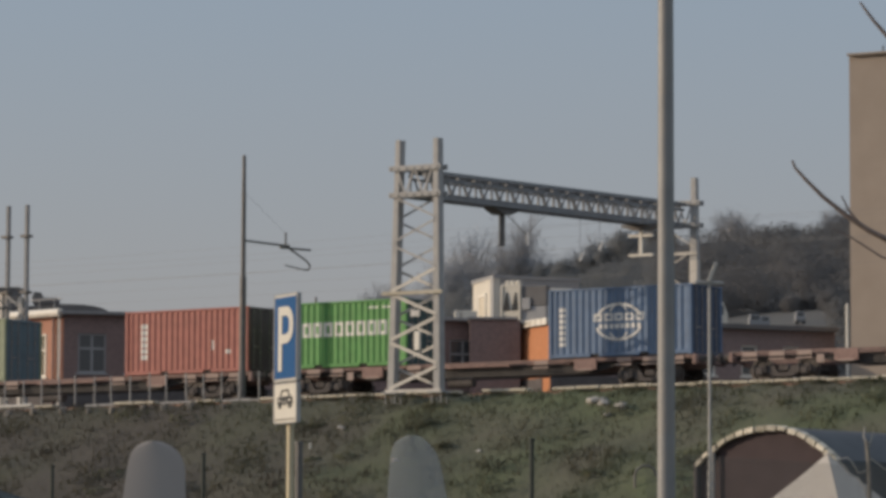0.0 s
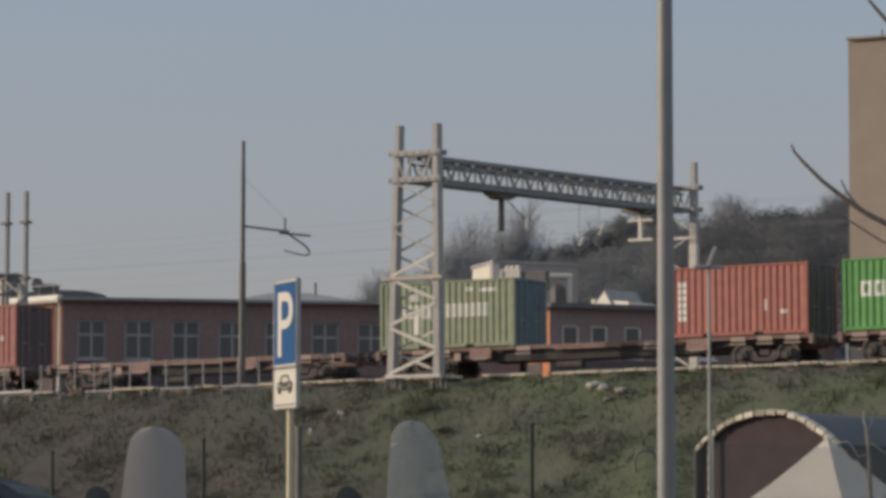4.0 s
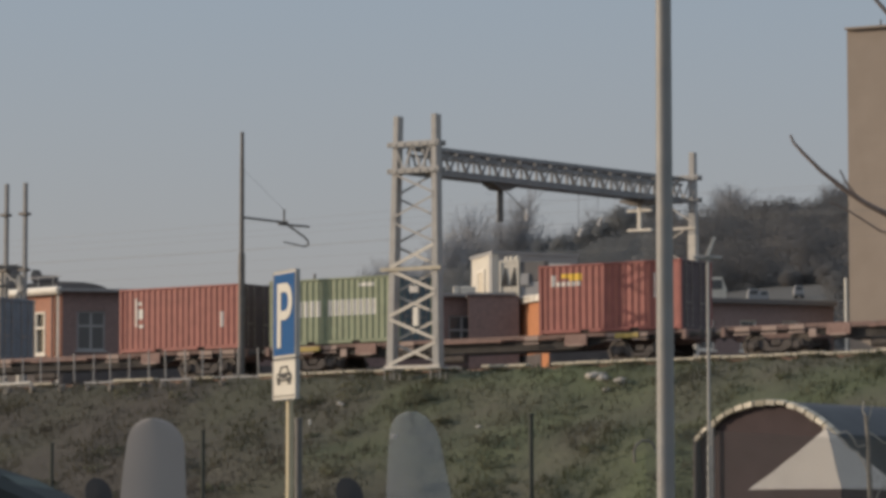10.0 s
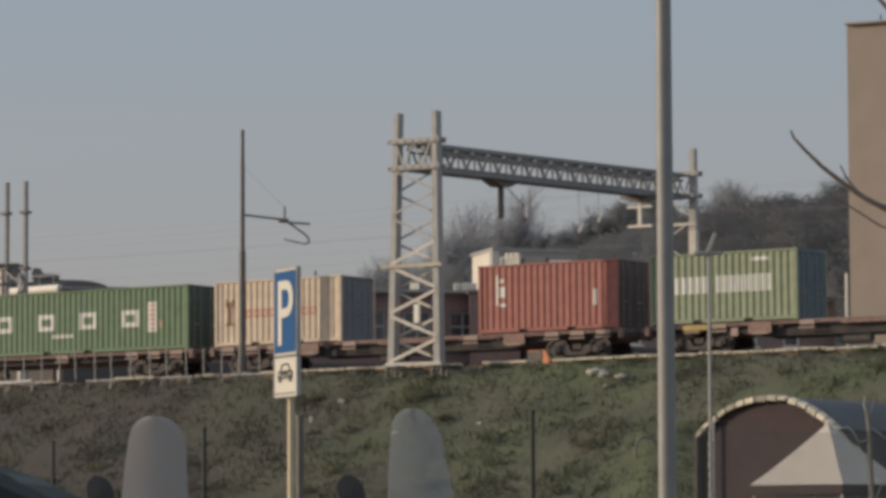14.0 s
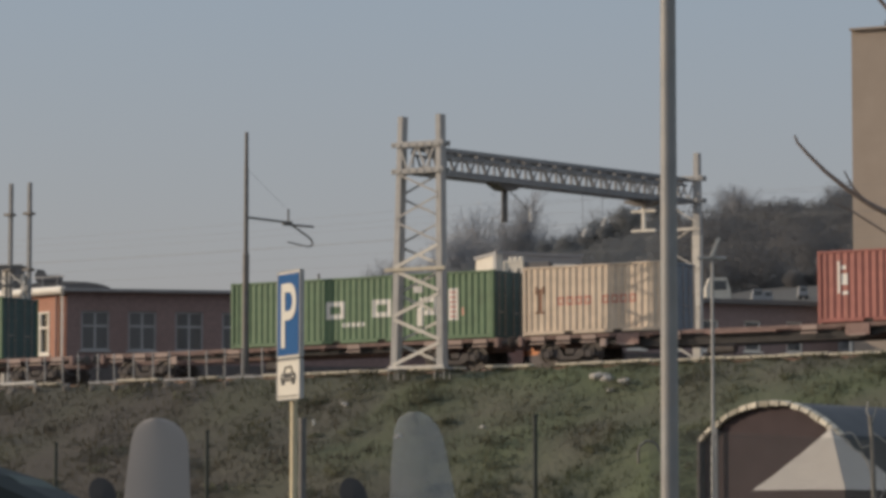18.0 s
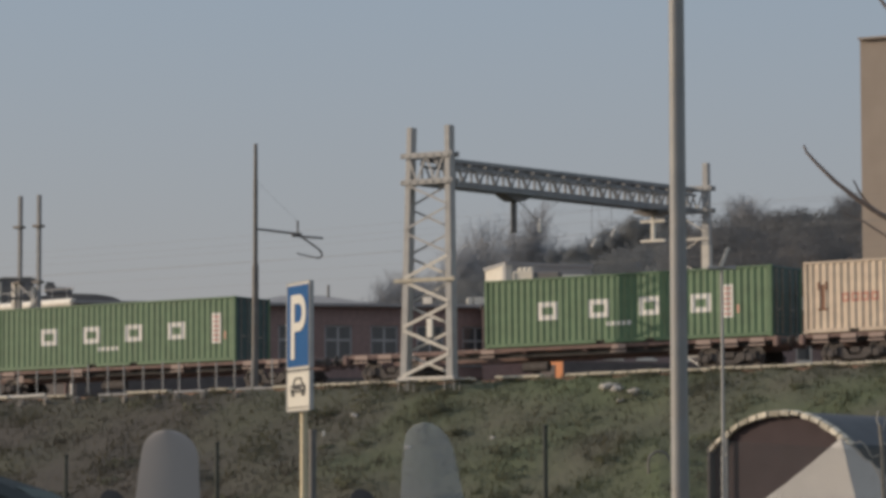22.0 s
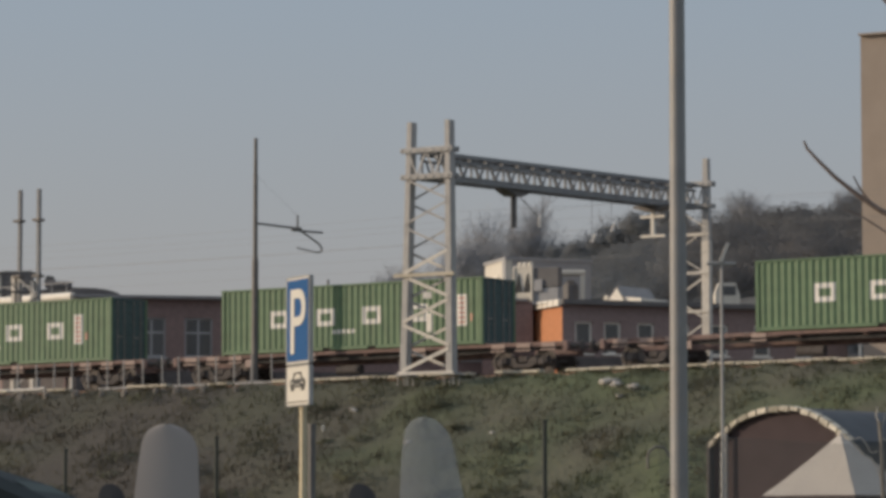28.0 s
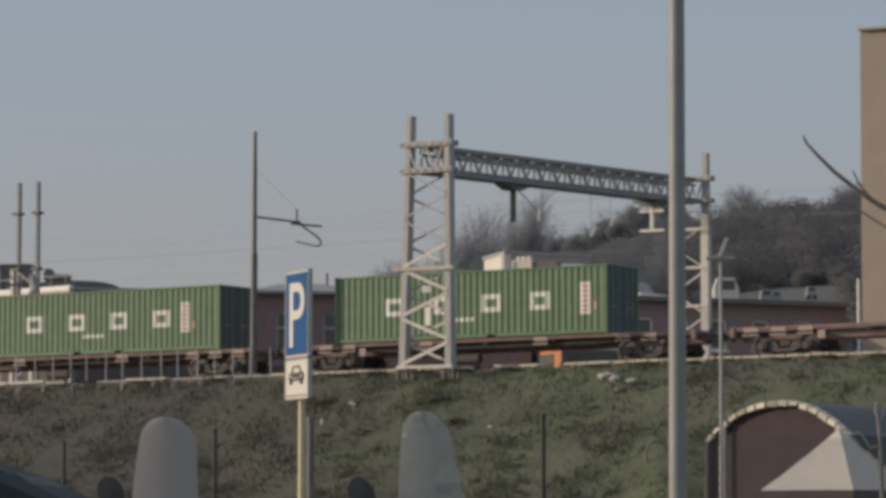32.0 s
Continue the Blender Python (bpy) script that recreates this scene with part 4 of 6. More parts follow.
def build_gantry():
    near, far = Vector((-0.97, 131.2, 7.55)), Vector((9.39, 143.0, 7.40))
    th = thing("catenary_gantry", "grey galvanised lattice gantry spanning the railway tracks", "gantry", Matrix.Translation(near))
    lattice_tower(th, (0, 0, 0), 1.01, 9.4, 7.34, 8.33, 0.3, 0.23, 0.37, 0.185, -0.04, first=1, ties=(0.0,))
    lattice_tower(th, far - near, 0.66, 9.42, 7.5, 8.4, 0.34, 0.24, 0.24, 0.0, 0.17, faces=1, first=1, plank=False, lit_height=6.1, ties=(1.6, 3.2, 4.75, 6.3))
    d = far - near
    flat = Vector((d.x, d.y, 0))
    ln, ax = flat.length, flat.normalized()
    side = Vector((ax.y, -ax.x, 0))
    bot, top, hw, dz = 7.27, 8.185, 0.36, 0.04
    levels = ((8.185, 0.14, 0.12), (7.945, 0.09, 0.1), (7.40, 0.08, 0.1), (7.27, 0.14, 0.15))     # upper and lower chords doubled to fit the camera's view
    def at(f, s, z):
        return ax * ln * f + side * (s * hw) + Vector((0, 0, z + dz * f))
    for z, tall, wide in levels:
        for s in (-1, 1):
            part("chord", Geo().bar(at(0, s, z), at(1, s, z), wide, tall), "beam_steel", th)
    n = 34
    for i in range(n):
        for s in (-1, 1):
            f = (i + (0.25 if s > 0 else 0.0)) / n
            if i % 2 == 0:
                part("lacing_post", Geo().bar(at(f, s, 7.43), at(f, s, 7.91), 0.05, 0.06, ax), "beam_steel", th)
                part("spacer", Geo().bar(at(i / n, s, 7.98), at(i / n, s, 8.12), 0.16, 0.08, ax), "beam_steel", th)
            else:
                for k in (-0.5, 0.5):
                    part("lacing_bar", Geo().bar(at(f, s, 7.43), at(min(1.0, f + k / n), s, 7.91), 0.05, 0.06, ax), "beam_steel", th)
        for z in (bot, top):
            if i % 2 == 0:
                part("batten", Geo().bar(at(i / n, -1, z), at(i / n, 1, z), 0.12, 0.06), "beam_steel", th)
            s = 1 if i % 2 else -1
            part("plan_brace", Geo().bar(at(i / n, -s, z), at((i + 1) / n, s, z), 0.09, 0.05), "beam_steel", th)
    # dropper post and brackets that hang from the beam
    for f, l, w in ((0.307, 1.5, 0.24),):
        p = ax * ln * f + Vector((0, 0, bot))
        part("drop_post", Geo().box(p.x - w / 2, p.x + w / 2, p.y - w / 2, p.y + w / 2, p.z - l, p.z, 0.02), "dark_steel", th, "dark square drop post")
        part("post_collar", Geo().prism([(-0.75, -0.02), (-0.7, -0.12), (-0.25, -0.3), (0.25, -0.3), (0.8, -0.08), (0.85, -0.02)], -0.3, 0.3), "dark_steel", th, m=Matrix.Translation(p) @ pose(0, 0, 0, 0, 0, math.degrees(math.atan2(ax.y, ax.x))))
        part("stay_rod", Geo().tube((p.x + 0.2, p.y, p.z - 0.3), (p.x + 1.0, p.y + 0.3, p.z - 1.1), 0.02, n=6), "dark_steel", th)
        ins = Geo().lathe([(0.03, 0), (0.09, 0.05), (0.03, 0.1), (0.09, 0.15), (0.03, 0.2), (0.09, 0.25), (0.03, 0.3), (0.09, 0.35), (0.03, 0.4), (0.02, 0.5)], 10)
        part("insulator", ins, "insulator", th, "white glazed insulator", m=pose(p.x + 1.0, p.y + 0.3, p.z - 1.45), smooth=True)
    p = ax * ln * 0.853 + Vector((0, 0, bot))
    mb = Matrix.Translation(p) @ pose(0, 0, 0, 0, 0, TURN)
    part("bracket_stem", Geo().box(-0.07, 0.07, -0.07, 0.07, -1.2, 0.1, 0.01), "white_trim", th, m=mb)
    part("bracket_head", Geo().prism([(-0.8, -0.03), (-0.75, -0.14), (-0.2, -0.28), (0.25, -0.28), (0.8, -0.14), (0.85, -0.03)], -0.25, 0.25), "dark_steel", th, m=mb)
    for z in (0.42, 1.2):
        part("bracket_arm", Geo().box(-0.55, 0.55, -0.06, 0.06, -z - 0.1, -z, 0.01), "white_trim", th, m=mb)
    for f, l in ((0.607, 1.35), (0.685, 0.85)):
        p = ax * ln * f + Vector((0, 0, bot))
        part("hanger_rod", Geo().tube((p.x, p.y, p.z - l), (p.x, p.y, p.z + 0.2), 0.009, n=6), "dark_steel", th)
        ins = Geo().lathe([(0.03, 0), (0.1, 0.06), (0.03, 0.12), (0.1, 0.18), (0.03, 0.24), (0.1, 0.3), (0.03, 0.36), (0.02, 0.45)], 10)
        part("insulator", ins, "insulator", th, "white glazed insulator", m=pose(p.x, p.y, p.z - l - 0.4, 0, 25), smooth=True)


def build_left_gantry():
    th = thing("catenary_gantry", "grey lattice gantry tower standing behind the tracks", "gantry", Matrix.Translation((-19.0, 158.0, 7.3)))
    m = pose(0, 0, 0, 0, 0, TURN)
    for s in (-1, 1):
        g = Geo()
        column_mesh(g, s * 0.55, 0, 0, 9.85, -s * 0.02, 0.2, 0.17, 0.17)
        part("column", g, "beam_steel", th, m=m)
        for z in (5.9, 8.4):
            part("clamp", Geo().box(s * 0.55 - 0.25, s * 0.55 + 0.16, -0.2, 0.2, z, z + 0.12, 0.01), "dark_steel", th, m=m)
    # pale stubs added for the sunlit lower lengths of the posts
    for s in (-1, 1):
        part("lit_foot_stub", Geo().box(s * 0.55 - 0.38, s * 0.55 - 0.16, -0.12, 0.12, 0, 5.75 if s > 0 else 6.0, 0.02), "brace_steel", th, "pale stub for the sunlit lower post", m=m)
    for i in range(7):
        s = 1 if i % 2 else -1
        part("brace", Geo().bar((-s * 0.55, -0.14, 0.3 + i * 0.8), (s * 0.55, -0.14, 1.1 + i * 0.8), 0.07, 0.02, (0, 1, 0)), "galvanised", th, m=m)
    for z in (6.05, 5.2):
        part("beam", Geo().box(-6.0, 0.55, -0.08, 0.08, z, z + 0.1, 0.01), "dark_steel", th, m=pose(0, 0, 0, 0, 0, 8))
    for i in range(8):
        s = i % 2
        part("brace", Geo().bar((-6 + i * 0.8, 0, 5.25 if s else 6.1), (-5.2 + i * 0.8, 0, 6.1 if s else 5.25), 0.05, 0.03, (0, 1, 0)), "dark_steel", th, m=pose(0, 0, 0, 0, 0, 8))


def build_mast():
    th = thing("catenary_mast", "dark slender steel catenary mast with one bracket arm", "mast", pose(-7.82, 138.4, 7.55))
    part("pole", Geo().tube((0, 0, -0.3), (0, 0, 4.8), 0.14, 0.128, 14).tube((0, 0, 4.8), (0, 0, 4.95), 0.128, 0.095, 14).tube((0, 0, 4.95), (0, 0, 8.2), 0.095, 0.088, 14).tube((0, 0, 8.2), (0, 0, 9.62), 0.08, 0.072, 14), "dark_steel", th, smooth=True)
    part("footing", Geo().box(-0.35, 0.35, -0.35, 0.35, -0.6, 0.12, 0.04), "sleeper", th, "concrete footing")
    d = Vector((0.531, 0.847, 0))
    z = 6.28
    part("arm", Geo().tube((0, 0, z), d * 2.9 + Vector((0, 0, z + 0.02)), 0.045, n=8), "dark_steel", th)
    part("arm_tip", Geo().tube(d * 2.5 + Vector((0, 0, z - 0.08)), d * 4.65 + Vector((0, 0, z - 0.02)), 0.045, n=8), "dark_steel", th)
    part("insulator", Geo().lathe([(0.03, 0), (0.08, 0.05), (0.03, 0.1), (0.08, 0.15), (0.03, 0.2), (0.08, 0.25), (0.03, 0.3)], 8), "dark_steel", th, m=Matrix.Translation(d * 2.85 + Vector((0, 0, z - 0.05))) @ pose(0, 0, 0, 0, 75, 58))
    part("upright_rod", Geo().tube(d * 2.9 + Vector((0, 0, z - 0.1)), d * 2.9 + Vector((0, 0, z + 0.55)), 0.04, n=6), "dark_steel", th)
    curve = [d * x + Vector((0, 0, z + h)) for x, h in ((3.1, -0.06), (3.7, -0.25), (4.35, -0.47), (4.58, -0.6), (4.62, -0.72), (4.5, -0.82), (4.2, -0.84))]
    g = Geo()
    for a, b in zip(curve, curve[1:]):
        g.tube(a, b, 0.038, n=6)
    g.tube(curve[-1], d * 2.85 + Vector((0, 0, z - 0.76)), 0.03, n=6)
    part("steady_arm", g, "dark_steel", th)
    part("stay_wire", Geo().tube((0.1, 0, 8.1), d * 2.9 + Vector((0, 0, z + 0.5)), 0.004, n=4), "dark_steel", th)


def build_wires():
    """Contact wires and messengers over the three tracks and feeders."""
    for y, z, sag in ((1.22, 4.05, 0.02), (1.22, 5.25, 0.25), (6.2, 4.1, 0.02), (6.2, 5.3, 0.3), (10.7, 4.1, 0.05), (10.7, 5.3, 0.3), (13.5, 6.6, 0.5), (15.5, 5.9, 0.4)):
        pts = [Vector((x, y, z - sag * (1 - ((x % 50) / 25 - 1) ** 2))) for x in range(-75, 76, 5)]
        solid("overhead_wire", Geo().sweep(pts, 0.0045, n=4), "wire", "thin dark overhead line wire above the tracks", "wire", TRACK, "overhead wires")


def build_railing():
    """Low posts and a kerb rail along the bed's edge."""
    th = thing("railing", "row of thin grey posts joined by a low rail", "railing", TRACK)
    random.seed(8)
    x = -24.0
    while x < -6.6:
        part("post", Geo().tube((0, 0, -0.35), (0, 0, 1.14 + random.uniform(-0.1, 0.04)), 0.03, n=8), "galvanised", th, m=pose(x, -2.15, -1.22, random.uniform(-1.5, 1.5), random.uniform(-1.5, 1.5)))
        x += random.uniform(0.78, 0.98)
    part("low_rail", Geo().tube((-15.5, -2.15, -1.27), (-6.6, -2.15, -1.27), 0.045, n=8), "galvanised", th)
    part("low_rail", Geo().tube((-24, -2.15, -1.27), (-17.6, -2.15, -1.27), 0.05, n=8), "galvanised", th)


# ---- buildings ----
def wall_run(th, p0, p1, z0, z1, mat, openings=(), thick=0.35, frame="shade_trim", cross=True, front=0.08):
    """A wall from p0 to p1 with its outside on the right-hand side of the way. openings: (from, to, sill, head) in metres along it.
    Each gets a frame with bars, a sill and panes."""
    a, b = Vector((*p0, 0)), Vector((*p1, 0))
    ln = (b - a).length
    m = Matrix.Translation(a) @ Matrix.Rotation(math.atan2(b.y - a.y, b.x - a.x), 4, "Z")
    xs = sorted({0.0, ln, *[o[0] for o in openings], *[o[1] for o in openings]})
    zs = sorted({z0, z1, *[o[2] for o in openings], *[o[3] for o in openings]})
    g = Geo().sheet(xs, zs, lambda x, z: any(o[0] < x < o[1] and o[2] < z < o[3] for o in openings), 0, thick)
    wall = part("wall", g, mat, th, m=m)
    for o0, o1, s, h in openings:
        t = 0.09
        c, tr = (o0 + o1) / 2, s + (h - s) * 0.62
        fx, fz = [o0, o0 + t, o1 - t, o1], [s, s + t, h - t, h]
        if cross:
            fx, fz = [o0, o0 + t, c - 0.05, c + 0.05, o1 - t, o1], [s, s + t, tr - 0.05, tr + 0.05, h - t, h]
        f = Geo().sheet(fx, fz, lambda x, z: o0 + t < x < o1 - t and s + t < z < h - t and not (cross and (abs(x - c) < 0.05 or abs(z - tr) < 0.05)), front, 0.18)
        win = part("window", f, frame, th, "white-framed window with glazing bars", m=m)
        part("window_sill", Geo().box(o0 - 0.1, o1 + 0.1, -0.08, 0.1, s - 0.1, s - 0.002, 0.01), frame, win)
        part("pane", Geo().box(o0 + t, o1 - t, 0.12, 0.135, s + t, h - t), "pane", win)
    return wall


def build_brick_station():
    c0, c1 = Vector((-17.73, 166.0)), Vector((3.45, 170.0))
    th = thing("brick_building", "long low red-brick railway building with white-framed windows", "building", pose(0, 0, 0))
    ax = (c1 - c0).normalized()
    ln = (c1 - c0).length
    ops = [(0.66 + 2.21 * i, 1.98 + 2.21 * i, 10.15, 12.0) for i in range(9)]
    base = 6.6
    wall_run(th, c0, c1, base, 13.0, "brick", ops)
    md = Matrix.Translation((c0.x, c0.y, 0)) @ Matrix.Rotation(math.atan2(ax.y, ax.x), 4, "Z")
    # dark band painted on the wall foot for the shade below the decks
    part("dark_band", Geo().box(-0.03, ln, -0.05, 0.0, 6.6, 9.5, 0.01), "dark_band", th, "dark band painted for the shade under the wagons", m=md)
    # sunlit splayed end, its brick colour lightened for the sun on it
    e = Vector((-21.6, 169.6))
    wall_run(th, e, c0, base, 12.75, "sunlit_brick", [(0.4, 1.75, 10.0, 12.0), (2.7, 4.05, 10.0, 12.0)], frame="white_trim", front=-0.03)
    mq = Matrix.Translation((e.x, e.y, 0)) @ Matrix.Rotation(math.atan2(c0.y - e.y, c0.x - e.x), 4, "Z")
    part("dark_band", Geo().box(0, (c0 - e).length, -0.05, 0.0, 6.6, 9.5, 0.01), "dark_band", th, "dark band painted for the shade under the wagons", m=mq)
    back = Vector((-ax.y, ax.x)) * 14
    b1, b0 = c1 + back, c0 + back + Vector((-4, 0))
    for q0, q1 in ((c1, b1), (b1, b0), (b0, e)):
        wall_run(th, q0, q1, base, 12.9, "brick")
    part("roof_slab", Geo().add([(c0.x, c0.y, 12.96), (c1.x, c1.y, 12.96), (c1.x + back.x, c1.y + back.y, 12.96), (c0.x + back.x - 4, c0.y + back.y, 12.96), (e.x, e.y, 12.96)], [(0, 1, 2, 3, 4)]), "roof_grey", th)
    # a shallow bay, added at the far end so its corner shades part of the orange wall beside it
    for q0, q1 in (((1.25, 169.5), (1.25, 167.24)), ((1.25, 166.92), (3.62, 166.92)), ((3.3, 167.24), (3.3, 169.9))):
        wall_run(th, Vector(q0), Vector(q1), base, 12.75, "brick", thick=0.3)
    part("added_bay_roof", Geo().box(1.15, 3.45, 166.8, 169.95, 12.76, 12.9, 0.02), "roof_grey", th)
    # grey hipped sheet roof with an eaves board
    m = Matrix.Translation((c0.x, c0.y, 0)) @ Matrix.Rotation(math.atan2(ax.y, ax.x), 4, "Z")
    g = Geo()
    g.add([(8.1, -0.35, 13.02), (14.1, -0.35, 13.02), (14.1, 12, 13.02), (8.1, 12, 13.02), (10.4, 5.5, 13.76), (12.4, 5.5, 13.8)], [(0, 1, 5, 4), (1, 2, 5), (2, 3, 4, 5), (3, 0, 4)])
    part("hipped_roof", g, "roof_grey", th, "grey sheet-metal hipped roof", m=m)
    part("eaves_board", Geo().box(-0.2, ln, -0.4, -0.02, 12.86, 13.02, 0.02), "roof_grey", th, m=m)
    part("chimney_pipe", Geo().tube((12.5, 4, 13.3), (12.5, 4, 14.2), 0.06, n=8), "dark_steel", th, m=m)
    # rounded white cornice over the sunlit end, downpipes
    d = (c0 - e).normalized()
    off = Vector((d.y, -d.x)) * 0.22
    a3, b3 = Vector((e.x + off.x, e.y + off.y, 12.94)), Vector((c0.x + off.x, c0.y + off.y, 12.94))
    part("cornice", Geo().tube(a3, b3, 0.2, n=14), "white_trim", th, "thick rounded white cornice", smooth=True)
    for k in (0.2, 0.62):
        q = c0 - d * k + off * 0.5
        part("downpipe", Geo().tube((q.x, q.y, 7.2), (q.x, q.y, 12.8), 0.06, n=8), "brick" if k > 0.5 else "white_trim", th)
    for k in range(5):
        q = a3.lerp(b3, 0.1 + k * 0.2)
        part("rail_post", Geo().tube((q.x, q.y + 0.4, 13.0), (q.x, q.y + 0.4, 13.65), 0.025, n=6), "galvanised", th)
    part("roof_rail", Geo().tube((a3.x, a3.y + 0.4, 13.63), (b3.x, b3.y + 0.4, 13.63), 0.025, n=6), "galvanised", th)


def build_orange_wing():
    th = thing("workshop_building", "low railway workshop with a sunlit orange end wall", "building")
    p1, p2, p3 = Vector((3.64, 167.74)), Vector((4.94, 164.7)), Vector((18.72, 169.9))
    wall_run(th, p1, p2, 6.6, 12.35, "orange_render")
    wall_run(th, p2, p3, 6.6, 12.55, "veiled_brick", [(x, x + 0.85, 10.24, 11.7) for x in (0.65, 2.1, 3.8, 5.6, 7.6, 9.8, 12.0)], frame="white_trim", cross=False)
    for q0, q1 in ((p3, Vector((18.9, 178))), (Vector((18.9, 178)), Vector((15, 186))), (Vector((15, 186)), Vector((4.0, 186)))):
        wall_run(th, q0, q1, 6.6, 12.5, "veiled_brick")
    part("roof_slab", Geo().add([(3.3, 167.4, 12.6), (4.94, 164.5, 12.6), (18.8, 169.7, 12.6), (18.9, 178, 12.6), (15, 186, 12.6), (2.4, 186, 12.6), (2.4, 171.5, 12.6)], [(0, 1, 2, 3, 4, 5, 6)]), "roof_dark", th)
    mq = Matrix.Translation((p2.x, p2.y, 0)) @ Matrix.Rotation(math.atan2(p3.y - p2.y, p3.x - p2.x), 4, "Z")
    # wall foot painted dark, as if shaded by the wagons
    part("dark_band", Geo().box(0.0, (p3 - p2).length, -0.05, 0.0, 6.6, 10.05, 0.01), "dark_band", th, "dark band painted for the shade under the wagons", m=mq)
    d = (p2 - p1).normalized()
    ln = (p2 - p1).length
    md = Matrix.Translation((p1.x, p1.y, 0)) @ Matrix.Rotation(math.atan2(d.y, d.x), 4, "Z")
    # dark band over most of the wall foot narrows the orange under the wagons
    part("dark_band", Geo().box(0.0, ln * 0.76, -0.05, 0.0, 6.6, 9.95, 0.01), "dark_band", th, "dark band painted for the shade under the wagons", m=md)
    for i in range(6):
        x = -0.3 + i * (ln + 0.35) / 6
        part("fascia_panel", Geo().box(x, x + (ln + 0.35) / 6 - 0.06, -0.2, -0.05, 12.4, 12.72, 0.02), "white_trim", th, "sunlit cream fascia panel", m=md)
    part("eaves_board", Geo().bar((4.92, 164.45, 12.6), (18.8, 169.65, 12.55), 0.3, 0.22), "roof_dark", th)


def build_roof_cabin():
    th = thing("roof_cabin", "white prefabricated cabin on the flat roof", "cabin", pose(0, 0, 0))
    a, b, c = Vector((1.55, 187.0)), Vector((2.56, 183.0)), Vector((7.05, 185.0))
    wall_run(th, a, b, 13.0, 16.05, "white_panel")
    md = Matrix.Translation((a.x, a.y, 0)) @ Matrix.Rotation(math.atan2(b.y - a.y, b.x - a.x), 4, "Z")
    part("door", Geo().box(1.5, 2.7, -0.05, -0.004, 13.1, 15.2, 0.01), "tarp_trim", th, "cream panelled door", m=md)
    for x0, x1, z0, z1 in ((1.35, 1.5, 13.0, 15.35), (2.7, 2.85, 13.0, 15.35), (1.5, 2.7, 15.2, 15.35)):
        part("door_frame", Geo().box(x0, x1, -0.08, -0.004, z0, z1), "white_trim", th, m=md)
    # walls turned from the sun painted grey, though the cabin is white
    wall_run(th, b, c, 13.0, 16.05, "cabin_grey")
    d = Vector((c.x - 0.9, c.y + 3.9))
    wall_run(th, c, d, 13.0, 16.0, "cabin_grey")
    wall_run(th, d, a, 13.0, 16.0, "cabin_grey")
    part("roof", Geo().add([(a.x - 0.1, a.y, 16.05), (b.x, b.y - 0.1, 16.05), (c.x + 0.1, c.y, 16.05), (c.x - 0.9, c.y + 4, 16.05), (a.x - 0.1, a.y, 16.2), (b.x, b.y - 0.1, 16.2), (c.x + 0.1, c.y, 16.2), (c.x - 0.9, c.y + 4, 16.2)],
                           [(3, 2, 1, 0), (4, 5, 6, 7), (0, 1, 5, 4), (1, 2, 6, 5), (2, 3, 7, 6), (3, 0, 4, 7)]), "cabin_grey", th)
    # plant frame with two pointed louvres, a dark opening and a canopy beside it
    pl = thing("plant_frame", "white steel rooftop plant frame with pointed louvres", "equipment", pose(2.9, 178.0, 12.8, 0, 0, -25))
    for x in (0, 0.98):
        part("upright", Geo().box(x, x + 0.1, -0.12, -0.041, 0, 2.45, 0.01), "white_panel", pl)
    for z in (0.0, 0.95, 2.36):
        part("rail", Geo().box(0, 1.08, -0.07, 0.07, z, z + 0.14, 0.01), "white_panel", pl)
    part("front_panel", Geo().box(0.0, 1.08, -0.04, 0.06, 0.0, 2.45, 0.01), "white_panel", pl)
    for x in (0.3, 0.78):
        part("louvre", Geo().prism([(x - 0.19, 1.2), (x + 0.19, 1.2), (x + 0.02, 2.12)], -0.11, -0.041), "black_plastic", pl, "dark pointed louvre")
    part("dark_bay", Geo().box(1.12, 2.45, 0.0, 0.5, 1.42, 2.4, 0.02), "roof_dark", pl, "dark open bay of the plant housing")
    part("bay_box", Geo().box(1.16, 1.62, -0.1, -0.004, 1.2, 1.8, 0.03), "cabin_grey", pl)
    for x in (0.35, 0.62, 0.9):
        part("fan_cowl", Geo().lathe([(0.0, 0.22), (0.1, 0.2), (0.15, 0.1), (0.13, 0.0)], 12, pose(x, 0.1, 2.5)), "white_panel", pl, smooth=True)
    part("housing", Geo().box(1.12, 2.45, 0.02, 0.6, 0.0, 1.4, 0.04), "cabin_grey", pl, "grey equipment housing")
    part("grille", Geo().box(0.15, 0.93, -0.11, -0.041, 0.22, 0.85, 0.01), "black_plastic", pl)
    cv = thing("roof_canopy", "pale canopy over a dark rounded block", "canopy", pose(5.32, 180.0, 12.8))
    part("canopy_top", Geo().box(-0.1, 1.25, -0.5, 0.5, 2.2, 2.45, 0.06), "white_panel", cv)
    for x, w in ((-0.06, 0.05), (0.98, 0.24)):
        part("canopy_post", Geo().box(x, x + w, -0.45, -0.35, 0, 2.3), "white_panel", cv)
    # dark block standing in for a rounded bush
    part("dark_block", Geo().box(0.12, 0.9, -0.3, 0.4, 0, 1.95, 0.25), "roof_dark", cv)
    for x, w in ((0.4, 0.3), (0.75, 0.75)):
        solid("air_conditioner", Geo().box(0, w, -0.25, 0.25, 0, 0.55, 0.04), "white_panel", "white air-conditioning unit on the roof edge", "air conditioner", pose(x + 0.12, 171.6, 12.965))


